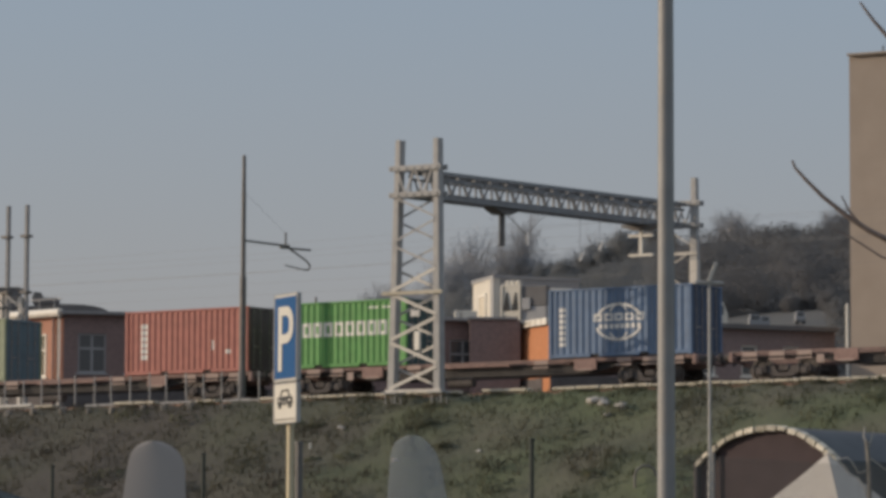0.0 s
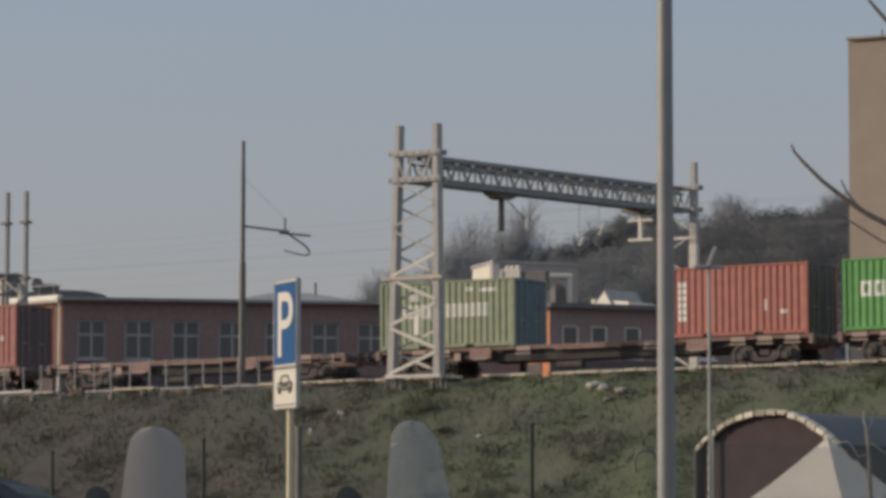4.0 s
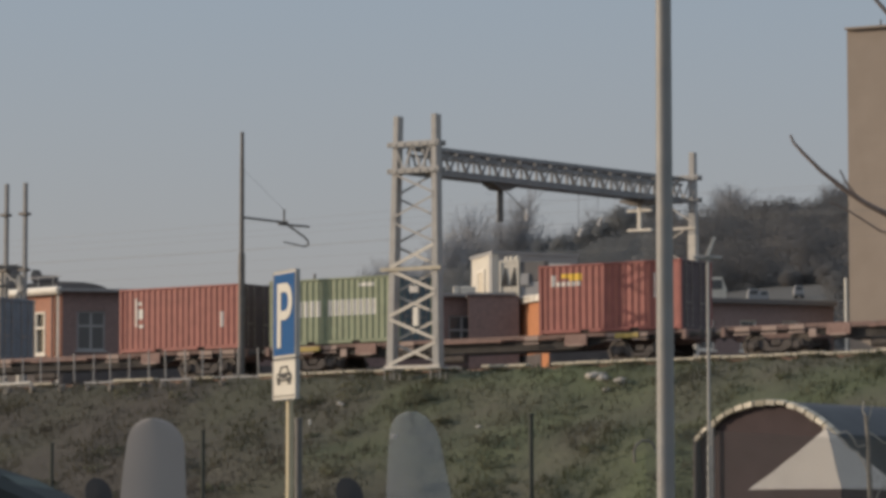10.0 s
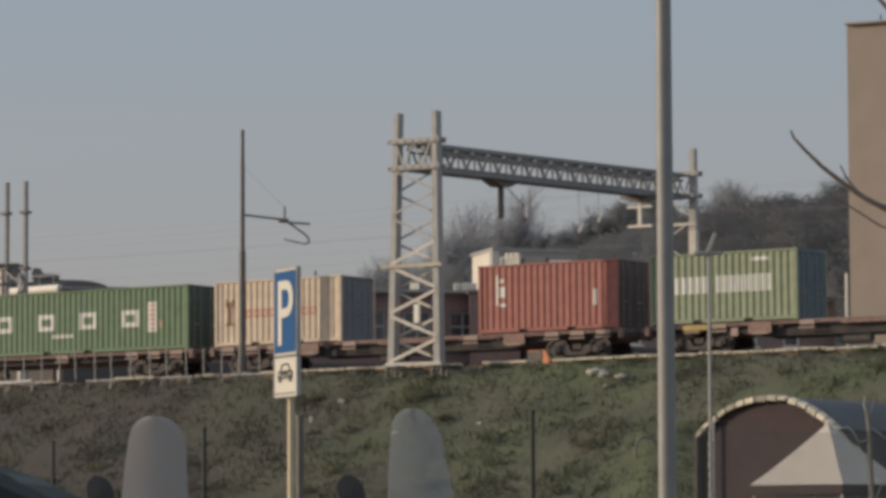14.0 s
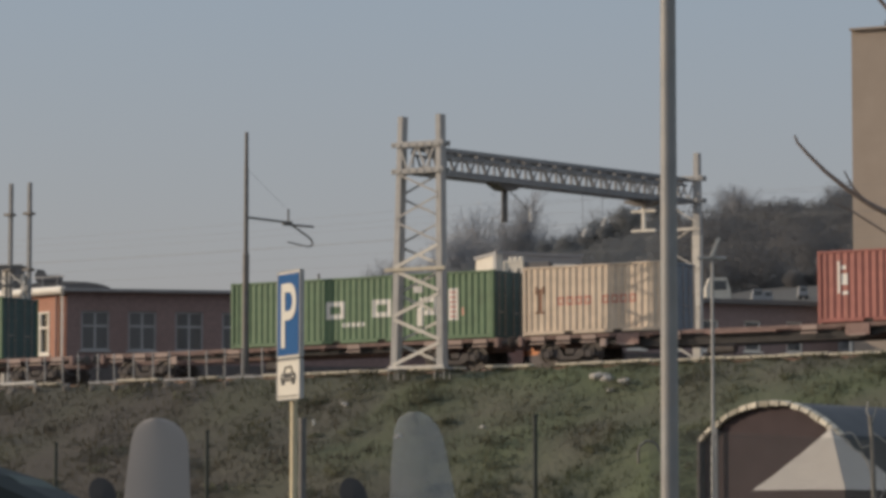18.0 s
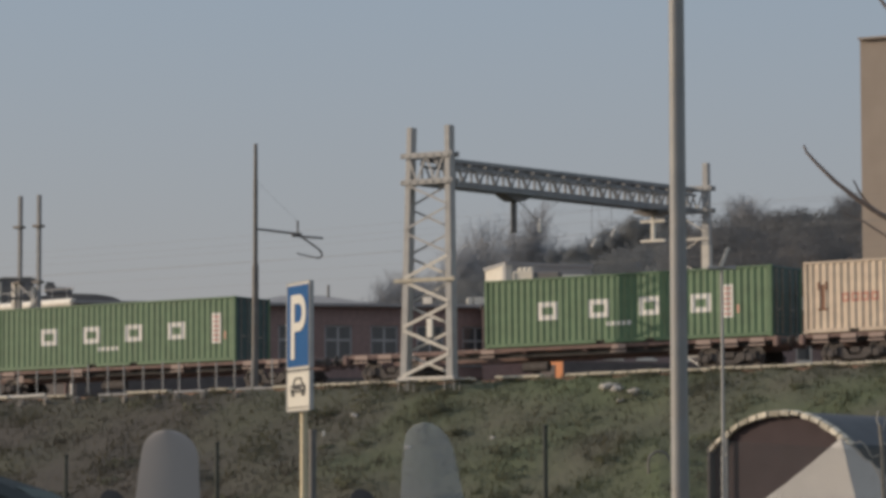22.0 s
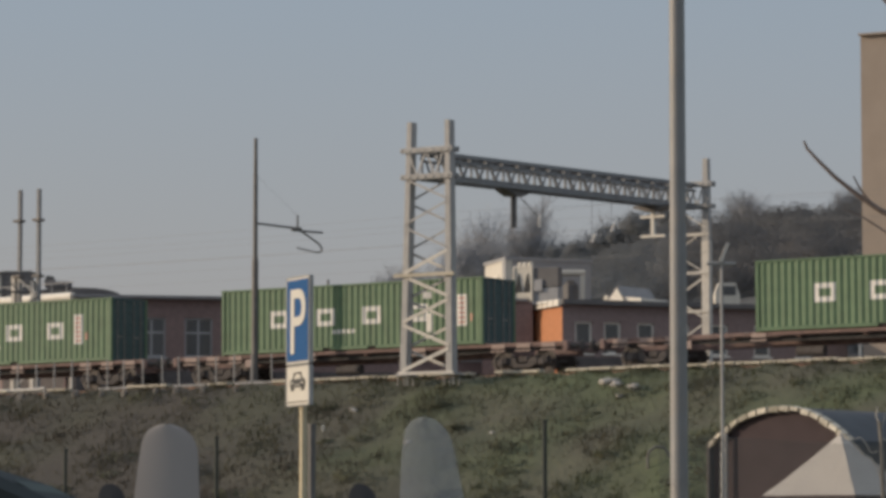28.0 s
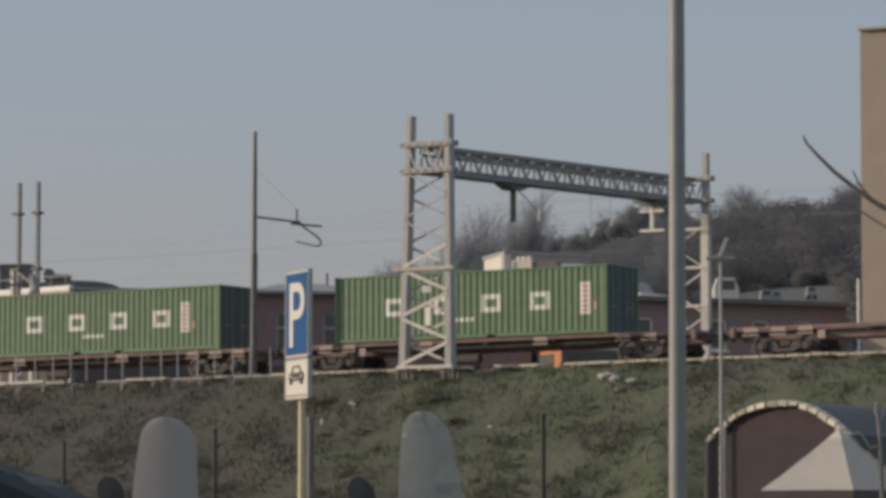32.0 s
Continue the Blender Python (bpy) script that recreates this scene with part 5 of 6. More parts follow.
def build_tan_tower():
    th = thing("apartment_block", "tall plain tan-rendered block", "building")
    a, b = Vector((19.15, 167.0)), Vector((19.15 + 16 * math.cos(radians(-28)), 167.0 + 16 * math.sin(radians(-28))))
    wall_run(th, a, b, 6.5, 25.35, "tan_render")
    wall_run(th, Vector((21.5, 184.0)), a, 6.5, 25.3, "tan_render")
    e = Vector((b.x + 4, b.y + 16))
    wall_run(th, b, e, 6.5, 25.1, "tan_render")
    wall_run(th, e, Vector((21.5, 184.0)), 6.5, 25.1, "tan_render")
    part("coping", Geo().bar((a.x - 0.05, a.y - 0.05, 25.4), (b.x, b.y - 0.05, 25.4), 0.36, 0.1), "tan_render", th)
    part("roof", Geo().add([(a.x, a.y, 25.2), (b.x, b.y, 25.2), (b.x + 4, b.y + 16, 25.2), (21.5, 184, 25.2)], [(0, 1, 2, 3)]), "roof_grey", th)
    part("antenna", Geo().tube((a.x + 1.65, a.y + 0.3, 25.3), (a.x + 1.65, a.y + 0.3, 25.9), 0.04, n=6), "dark_steel", th)
    part("downpipe", Geo().tube((a.x - 0.15, a.y + 0.1, 7), (a.x - 0.15, a.y + 0.1, 13.6), 0.07, n=8), "white_trim", th, "white downpipe")


def build_far_roofs():
    th = thing("vaulted_hall", "dark vaulted sheet roof of a hall behind", "building", pose(-20.85, 200, 0))
    g = Geo()
    n = 14
    for y in (-6, 14):
        g.v += [(-2.7 * math.cos(math.pi * i / n), y, 14.42 + 1.02 * math.sin(math.pi * i / n) ** 0.45) for i in range(n + 1)]
    g.f = [(i, i + 1, n + 2 + i, n + 1 + i) for i in range(n)] + [tuple(range(n + 1))[::-1]]
    part("vault", g, "roof_dark", th)
    part("end_wall", Geo().box(-2.7, 2.7, -5.9, -5.6, 6.0, 14.6), "roof_grey", th)
    part("end_wall", Geo().box(-2.7, 2.7, 13.6, 13.9, 6.0, 15.3), "roof_grey", th)
    for x in (-2.7, 2.4):
        part("side_wall", Geo().box(x, x + 0.3, -5.6, 13.6, 6.0, 14.55), "roof_grey", th)
    eq = thing("roof_ventilator", "dark rooftop ventilator with a duct", "ventilator", pose(-20.25, 176, 12.962))
    part("duct", Geo().box(-0.1, 1.2, -0.4, 0.4, 1.1, 1.42, 0.06), "roof_dark", eq)
    part("cowl", Geo().prism([(-0.15, 1.4), (0.45, 1.4), (0.3, 1.68), (0.0, 1.72)], -0.3, 0.3), "dark_steel", eq)
    part("stand", Geo().box(0.1, 1.0, -0.3, 0.3, 0.0, 1.1), "dark_steel", eq)
    rh = thing("roof_housing", "beige and grey rooftop housing", "housing", pose(-22.4, 176, 12.962))
    part("pale_cabinet", Geo().box(-0.9, -0.1, -0.5, 0.5, 0.0, 1.85, 0.03), "white_panel", rh, "beige sheet cabinet")
    part("dark_cabinet", Geo().box(-0.1, 1.4, -0.3, 0.7, 0.0, 1.95, 0.03), "roof_dark", rh, "dark sheet cabinet")
    # distant low house with a white gable
    hs = thing("white_house", "small distant house with a white gable and low wing", "house", pose(12.55, 275, ground_z(12.55, 275), 0, 0, -38))
    part("gable", Geo().prism([(-0.75, -1), (0.75, -1), (0.75, 2.5), (0.05, 3.55), (-0.75, 2.6)], -0.2, 4), "white_trim", hs, "white gable wall")
    part("wing", Geo().prism([(0.75, -1), (2.2, -1), (2.2, 2.7), (0.75, 2.85)], 0.0, 3.6), "white_trim", hs)
    part("roof", Geo().prism([(-0.9, 2.5), (0.05, 3.62), (0.9, 2.4), (0.9, 2.5), (0.05, 3.74), (-0.9, 2.62)], -0.1, 4.2), "roof_grey", hs)
    part("chimney", Geo().box(-1.45, -1.1, 0.2, 0.6, -1, 3.05, 0.02), "white_panel", hs)


def build_far_trucks():
    for i, (x, y, s) in enumerate(((20.75, 272.0, 1.25), (24.0, 274.0, 0.6), (24.8, 274.0, 0.5), (27.7, 276.0, 0.5))):
        th = thing("truck" if i == 0 else "van", "white lorry cab parked far up the slope" if i == 0 else "small white van parked far up the slope", "truck" if i == 0 else "van", pose(x, y, ground_z(x, y)) @ Matrix.Diagonal((s, s, s, 1)), "vehicles parked on the slope")
        part("cab", Geo().prism([(-0.75, 0.4), (0.75, 0.4), (0.75, 1.25), (0.5, 2.0), (-0.55, 2.0), (-0.75, 1.4)], -0.9, 0.9), "white_panel" if i == 0 else "cabin_grey", th)
        part("windscreen", Geo().box(-0.45, 0.5, -0.93, -0.905, 1.25, 1.8), "pane", th)
        part("bumper", Geo().box(-0.78, 0.78, -0.98, -0.9, 0.35, 0.65, 0.02), "roof_dark", th)
        for q in (-0.5, 0.5):
            part("wheel", Geo().tube((q, -0.95, 0.3), (q, -0.7, 0.3), 0.32, n=12), "rubber", th)


# ---- foreground ----
def build_parking_sign():
    th = thing("parking_sign", "blue parking sign with a white car plate on a cream post", "road sign", pose(-1.045, 24.4, 0))
    part("post", Geo().tube((0, 0, 0), (0, 0, 2.93), 0.024, n=12), "cream_post", th, smooth=True)
    turn = pose(-0.03, -0.04, 0, 0, 0, -65)
    def plate(name, z0, z1, mat, label):
        g = Geo().box(-0.2, 0.2, -0.006, 0.006, z0, z1, 0.003)
        p = part(name, g, mat, th, label, m=turn)
        part("edge_flange", Geo().box(-0.206, -0.196, -0.01, 0.022, z0, z1).box(0.196, 0.206, -0.01, 0.022, z0, z1).box(-0.196, 0.196, -0.01, 0.022, z0 - 0.006, z0).box(-0.196, 0.196, -0.01, 0.022, z1, z1 + 0.006), "sign_back", p)
        return p
    top = plate("parking_plate", 2.335, 2.925, "sign_white", "blue plate with a white letter")
    part("blue_field", Geo().box(-0.185, 0.185, -0.011, -0.007, 2.35, 2.91), "sign_blue", top)
    cu = bpy.data.curves.new("letter", "FONT")
    cu.body, cu.size, cu.extrude, cu.align_x, cu.offset = "P", 0.64, 0.0015, "CENTER", 0.003
    tmp = bpy.data.objects.new("letter", cu)
    scene.collection.objects.link(tmp)
    bpy.context.view_layer.update()
    me = bpy.data.meshes.new_from_object(tmp)
    bpy.data.objects.remove(tmp)
    me.materials.clear()
    me.materials.append(M["sign_white"])
    part("letter", me, "sign_white", top, "white letter P", m=pose(0.0, -0.014, 2.405, 90, 0, 0) @ Matrix.Diagonal((0.94, 1, 1, 1)))
    low = plate("car_plate", 2.05, 2.315, "sign_white", "white plate with a black car symbol")
    part("border_line", Geo().box(-0.18, 0.18, -0.011, -0.007, 2.068, 2.074), "sign_black", low)
    y0, y1 = -0.012, -0.007
    part("car_body", Geo().prism([(-0.125, 2.172), (-0.132, 2.205), (-0.115, 2.226), (0.115, 2.229), (0.132, 2.205), (0.125, 2.172)], y0, y1), "sign_black", low, "black car silhouette")
    for n, p, q in (("car_roof", (-0.052, 2.268), (0.052, 2.27)), ("car_pillar", (-0.078, 2.226), (-0.052, 2.27)), ("car_pillar", (0.08, 2.226), (0.052, 2.272))):
        part(n, Geo().bar((p[0], -0.0095, p[1]), (q[0], -0.0095, q[1]), 0.011, 0.005, (0, 1, 0)), "sign_black", low)
    for x in (-0.092, 0.092):
        part("car_wheel", Geo().box(x - 0.024, x + 0.024, y0, y1, 2.148, 2.1725, 0.004), "sign_black", low)
        part("headlamp", Geo().box(x - 0.018, x + 0.018, -0.014, -0.0125, 2.196, 2.208), "sign_white", low)
    part("car_grille", Geo().box(-0.06, 0.06, -0.014, -0.0125, 2.186, 2.191), "sign_white", low)
    for z in (2.45, 2.8, 2.18):
        part("clamp", Geo().box(-0.035, 0.035, -0.035, 0.03, z, z + 0.03, 0.004), "sign_back", th)
    solid("bollard_post", Geo().tube((0, 0, 0), (0, 0, 2.02), 0.03, n=12).tube((0, 0, 2.02), (0, 0, 2.05), 0.034, n=12), "dark_steel", "dark steel post standing behind the sign", "post", pose(-1.13, 28.0, 0), smooth=False)


def build_big_pole():
    th = thing("lamp_pole", "tall tapered galvanised steel lighting pole", "pole", pose(1.944, 31, 0))
    part("shaft", Geo().tube((0, 0, 0.3), (0, 0, 3.0), 0.082, 0.075, 28).tube((0, 0, 3.0), (0, 0, 9.5), 0.075, 0.058, 28), "galvanised_warm", th, smooth=True)
    part("base_plate", Geo().box(-0.2, 0.2, -0.2, 0.2, 0, 0.03, 0.01).tube((0, 0, 0.03), (0, 0, 0.35), 0.105, 0.1, 24), "galvanised", th)
    part("luminaire", Geo().box(-0.7, 0.7, -0.12, 0.12, 9.45, 9.6, 0.04), "galvanised", th)


def build_slim_lamp():
    th = thing("street_lamp", "slim grey street lamp with a tilted head", "street lamp", pose(5.245, 70, 0))
    part("shaft", Geo().tube((0, 0, 0), (0, 0, 3.0), 0.048, 0.042, 14).tube((0, 0, 3.0), (0, 0, 6.72), 0.034, 0.03, 14), "galvanised", th, smooth=True)
    part("cross_arm", Geo().box(-0.3, 0.28, -0.04, 0.04, 6.68, 6.75, 0.015), "galvanised", th)
    part("head", Geo().prism([(-0.05, 6.74), (0.02, 6.74), (0.16, 7.1), (0.1, 7.12)], -0.09, 0.09), "brace_steel", th)


def build_shelter():
    """A vaulted tarpaulin shelter with a pale patched rim."""
    th = thing("vaulted_shelter", "vaulted maroon and slate tarpaulin shelter with a pale rim", "shelter", pose(9.64, 106, 0, 0, 0, -40))
    n = 16
    def arch(i, grow=0.0):
        u = -math.cos(math.pi * i / n) * 0.35 + (2 * i / n - 1) * 0.65
        return ((2.58 + grow * 0.5) * u, 4.26 + grow + 1.08 * (1 - abs(u) ** 2.15))
    g = Geo()
    for y in (0, 11):
        g.v += [(arch(i)[0], y, arch(i)[1]) for i in range(n + 1)]
    g.f = [(i, n + 1 + i, n + 2 + i, i + 1) for i in range(n)]
    part("vault", g, "tarp_blue", th, "slate-blue tarpaulin roof")
    for s in (-1, 1):
        part("side_wall", Geo().box(min(s * 2.58, s * 2.5), max(s * 2.58, s * 2.5), 0, 11, 0, 4.3), "tarp_blue", th)
        part("rim_post", Geo().tube((s * 2.56, -0.05, 0), (s * 2.56, -0.05, 4.3), 0.07, n=10), "dark_band", th)
    part("curtain_pole", Geo().tube((-1.92, -0.06, 0), (-1.92, -0.06, 4.7), 0.055, n=10), "galvanised", th, "pale upright pole")
    e = Geo()
    e.v = [(arch(i)[0] * 0.99, 0.12, arch(i)[1] - 0.02) for i in range(n + 1)] + [(2.54, 0.12, 0), (-2.54, 0.12, 0)]
    e.f = [tuple(range(n + 3))]
    part("end_curtain", e, "tarp_red", th, "maroon tarpaulin curtain")
    random.seed(3)
    for i in range(n):
        f0, f1 = i + random.uniform(0.0, 0.18), i + random.uniform(0.82, 1.0)
        a0, a1 = arch(f0, 0.02), arch(f1, 0.02)
        k = random.uniform(0.07, 0.15)
        b0, b1 = arch(f0, -k), arch(f1, -k * random.uniform(0.75, 1.25))
        q = Geo()
        q.add([(a0[0], -0.1, a0[1]), (a1[0], -0.1, a1[1]), (b1[0], -0.12, b1[1]), (b0[0], -0.12, b0[1]), (a0[0], 0.15, a0[1] + 0.03), (a1[0], 0.15, a1[1] + 0.03), (b1[0], 0.05, b1[1]), (b0[0], 0.05, b0[1])],
              [(3, 2, 1, 0), (4, 5, 6, 7), (0, 1, 5, 4), (2, 3, 7, 6), (1, 2, 6, 5), (0, 4, 7, 3)])
        part("rim_patch", q, "tarp_trim", th)


def build_tent():
    th = thing("gazebo_tent", "white peaked canvas gazebo tent", "tent", pose(9.5, 88, 0, 0, 0, 48.7))
    n, k, h = 10, 8, 1.36
    # four sagging canvas panels that meet in ridges
    for side in range(4):
        g = Geo()
        turn = Matrix.Rotation(side * math.pi / 2, 4, "Z")
        for j in range(n + 1):
            f = j / n
            r = h * (1 - f) + 0.03
            z = 2.42 + 1.5 * (0.88 * f + 0.12 * f ** 1.7)
            for i in range(k + 1):
                u = 2 * i / k - 1
                dip = 0.035 * (1 - u * u) * math.sin(math.pi * min(1.0, f + 0.12)) * (1 - f)
                g.v.append(tuple(turn @ Vector((u * r, -r + dip, z - dip + 0.01 * math.sin(i * 2.3 + j * 1.7) * (1 - f)))))
        g.f = [(j * (k + 1) + i, j * (k + 1) + i + 1, (j + 1) * (k + 1) + i + 1, (j + 1) * (k + 1) + i) for j in range(n) for i in range(k)]
        part("canopy_panel", g, "canvas", th, smooth=True)
    part("peak_cap", Geo().lathe([(0.09, 3.82), (0.06, 3.95), (0.0, 3.97)], 10), "canvas", th)
    c = h + 0.01
    for x in (-1, 1):
        for y in (-1, 1):
            part("leg", Geo().box(x * (c - 0.06) - 0.03, x * (c - 0.06) + 0.03, y * (c - 0.06) - 0.03, y * (c - 0.06) + 0.03, 0, 2.42, 0.005), "galvanised", th)
    for a, b in (((-c, -c), (c, -c)), ((c, -c), (c, c)), ((c, c), (-c, c)), ((-c, c), (-c, -c))):
        part("valance", Geo().bar((*a, 2.30), (*b, 2.30), 0.02, 0.24), "tarp_red", th, "maroon valance")


def fence_run(pts, height, label, mesh=True, posts=()):
    th = thing("chain_link_fence", label, "fence")
    for (x0, y0), (x1, y1) in zip(pts, pts[1:]):
        d = Vector((x1 - x0, y1 - y0, 0))
        ln = d.length
        m = Matrix.Translation((x0, y0, 0)) @ Matrix.Rotation(math.atan2(d.y, d.x), 4, "Z")
        g = Geo()
        top = height - 0.04
        lean = 0.6 if mesh else 1.0
        k = -top * lean
        while k < ln:
            for s in (0, 1):
                a, b = max(k, 0.0), min(k + lean * top, ln)
                za, zb = 0.04 + (a - k) / lean, 0.04 + (b - k) / lean
                if s:
                    za, zb = top + 0.08 - za, top + 0.08 - zb
                if b - a > 0.02:
                    g.tube((a, 0.003 * s, za), (b, 0.003 * s, zb), 0.0021 if mesh else 0.0005, n=3, caps=False)
            k += 0.055 if mesh else 0.08
        w = part("wire_mesh", g, "mesh_wire", th, "fine zinc wire mesh", m=m)
        w["kind"] = "stuff"
        part("line_wire", Geo().tube((0, -0.01, top), (ln, -0.01, top), 0.0009, n=4), "fence_green", th, m=m)
        for d0, h in posts:
            if 0 <= d0 <= ln:
                part("post", Geo().tube((0, 0, 0), (0, 0, h), 0.021, n=10).tube((0, 0, h), (0, 0, h + 0.03), 0.026, n=10), "fence_green", th, "dark green post", m=m @ pose(d0, -0.03, 0))
        posts = [(d0 - ln, h) for d0, h in posts]


def build_fences():
    fence_run([(-4.85, 41.1), (-2.3, 35.4), (0.815, 30.0)], 2.1, "dark green fence posts with fine wire mesh before the bank", False, [(1.22, 2.17), (6.1, 2.17), (12.4, 2.13)])
    fence_run([(1.8, 31.56), (7.0, 40.0)], 2.1, "fine wire mesh fence before the shelter", True)


def build_scooter(x, shield_mat, label, tall, left, right, mx, knob):
    """A scooter with a tall windshield, its uneven outline shaped to fit the camera's view: left and right give each
    edge's distance from the apex, as (at the foot, at the top).
    """
    th = thing("motor_scooter", label, "scooter", pose(x, 20, 0), "parked scooters")
    g = Geo()
    n, rows = 12, 28
    for j in range(rows + 1):
        k = 1 - (1 - j / rows) ** 1.9
        z = 0.95 + tall * k
        wl = (left[0] + (left[1] - left[0]) * k - 0.02 * (1 - 2 * k) ** 2) * max(0.0, 1 - (max(0.0, k - 0.8) / 0.2) ** 4) ** 0.5
        wr = (right[0] + (right[1] - right[0]) * k) * max(0.0, 1 - (max(0.0, k - 0.78) / 0.22) ** 2.4) ** 0.5
        for i in range(n + 1):
            u = i / n
            g.v.append((-wl + (wl + wr) * u, -0.10 + 0.014 * (2 * u - 1) ** 2 + 0.16 * (k - 0.3), z))
    for j in range(rows):
        for i in range(n):
            a = j * (n + 1) + i
            g.f.append((a, a + 1, a + n + 2, a + n + 1))
    sh = part("windshield", g, shield_mat, th, "tall rounded windshield")
    md = sh.modifiers.new("thickness", "SOLIDIFY")
    md.thickness = 0.004
    md.use_rim = False
    part("shield_clip", Geo().lathe([(0.0, -0.02), (0.016, -0.015), (0.022, 0.0), (0.02, 0.02)], 12), knob, th, m=pose(-0.04, -0.125, 1.265, 90), smooth=True)
    part("mirror_stalk", Geo().sweep([(-0.22, 0.1, 1.0), (mx + 0.03, 0.08, 1.15), (mx, 0.06, 1.3)], 0.008, n=8), "black_plastic", th)
    mg = Geo().lathe([(0.0, -0.03), (0.06, -0.028), (0.085, -0.01), (0.088, 0.01), (0.0, 0.016)], 18)
    part("mirror", mg, "black_plastic", th, "black rounded mirror", m=pose(mx, 0.04, 1.335, 78, -25, 0) @ Matrix.Diagonal((0.85, 1.15, 1, 1)), smooth=True)
    for s in (-1, 1):
        part("grip", Geo().tube((s * 0.18, 0.1, 1.0), (s * 0.36, 0.14, 1.0), 0.018, n=10), "black_plastic", th)
    part("front_fairing", Geo().prism([(-0.2, 0.35), (0.2, 0.35), (0.22, 0.75), (0.16, 1.0), (-0.16, 1.0), (-0.22, 0.75)], -0.18, 0.12), "scooter_grey", th)
    part("headlight", Geo().lathe([(0.0, -0.03), (0.09, -0.02), (0.1, 0.02)], 16), "shield", th, m=pose(0, -0.19, 0.82, 90))
    part("floorboard", Geo().box(-0.18, 0.18, 0.1, 0.6, 0.28, 0.36, 0.03), "black_plastic", th)
    part("seat", Geo().box(-0.16, 0.16, 0.6, 1.3, 0.66, 0.82, 0.05), "black_plastic", th)
    part("rear_body", Geo().box(-0.19, 0.19, 0.58, 1.4, 0.34, 0.66, 0.07), "scooter_grey", th)
    for y in (-0.25, 1.1):
        part("wheel", Geo().lathe([(0.12, -0.05), (0.22, -0.055), (0.25, -0.03), (0.25, 0.03), (0.22, 0.055), (0.12, 0.05)], 22, pose(0, y, 0.25, 0, 90)), "rubber", th)


def build_car():
    th = thing("parked_car", "dark blue parked car with sloping windscreen", "car", pose(-3.5, 14.0, 0))
    prof = [(-1.9, 0.35), (-1.95, 0.8), (-1.7, 0.95), (-1.15, 1.02), (-0.75, 1.36), (-0.2, 1.45), (0.75, 1.45), (1.35, 1.42), (1.62, 1.385), (1.80, 1.33), (2.0, 1.24), (2.35, 1.02), (3.2, 0.86), (3.42, 0.66), (3.42, 0.35)]
    g = Geo()
    k = len(prof)
    rows = ((-0.80, 0.0, 0.97), (-0.72, 0.0, 1.0), (0.72, 0.0, 1.0), (0.80, 0.0, 0.97))
    for y, dz, f in rows:
        g.v += [(x, y, z * f if z > 1.0 else z) for x, z in prof]
    for r in range(3):
        g.f += [(r * k + i, r * k + i + 1, (r + 1) * k + i + 1, (r + 1) * k + i) for i in range(k - 1)]
    g.f += [tuple(range(k)), tuple(range(3 * k, 4 * k))[::-1]]
    part("body", g, "car_blue", th, smooth=False)
    part("windscreen", Geo().add([(1.84, -0.62, 1.32), (1.84, 0.62, 1.32), (2.32, 0.66, 1.05), (2.32, -0.66, 1.05)], [(0, 3, 2, 1)]), "car_glass", th)
    part("side_window", Geo().prism([(-0.6, 1.05), (1.95, 1.02), (1.55, 1.3), (-0.35, 1.32)], -0.815, -0.803), "pane", th)
    for x in (-1.1, 2.55):
        for y in (-0.8, 0.62):
            w = part("wheel", Geo().lathe([(0.2, -0.08), (0.29, -0.09), (0.31, -0.05), (0.31, 0.05), (0.29, 0.09), (0.2, 0.08)], 24, pose(x, y + 0.09, 0.31, 90)), "rubber", th)
            part("rim", Geo().lathe([(0.0, -0.05), (0.2, -0.07), (0.2, 0.07), (0.0, 0.05)], 18, pose(x, y + 0.09, 0.31, 90)), "galvanised", w)


# ---- plants ----
def limb(g, p, d, length, r, depth, rnd, twist=0.5, n=6, spread=0.7, down=0.0):
    """A branch that forks into thinner ones."""
    segs = 4
    pts = [p]
    for i in range(segs):
        p = p + d * (length / segs)
        pts.append(p)
        d = (d + Vector((rnd.uniform(-1, 1), rnd.uniform(-1, 1), rnd.uniform(-0.6, 0.9) - down)) * 0.16 * twist).normalized()
        if depth > 0 and i >= 1:
            side = Vector((rnd.uniform(-1, 1), rnd.uniform(-1, 1), rnd.uniform(-0.1, 1))).normalized()
            limb(g, p, (d * (1 - spread * 0.5) + side * spread).normalized(), length * rnd.uniform(0.5, 0.72), r * 0.5, depth - 1, rnd, twist, n, spread, down)
    g.sweep(pts, r, r * 0.5, n if r > 0.02 else 3)
    if depth > 0:
        limb(g, p, d, length * 0.65, r * 0.5, depth - 1, rnd, twist, n, spread, down)


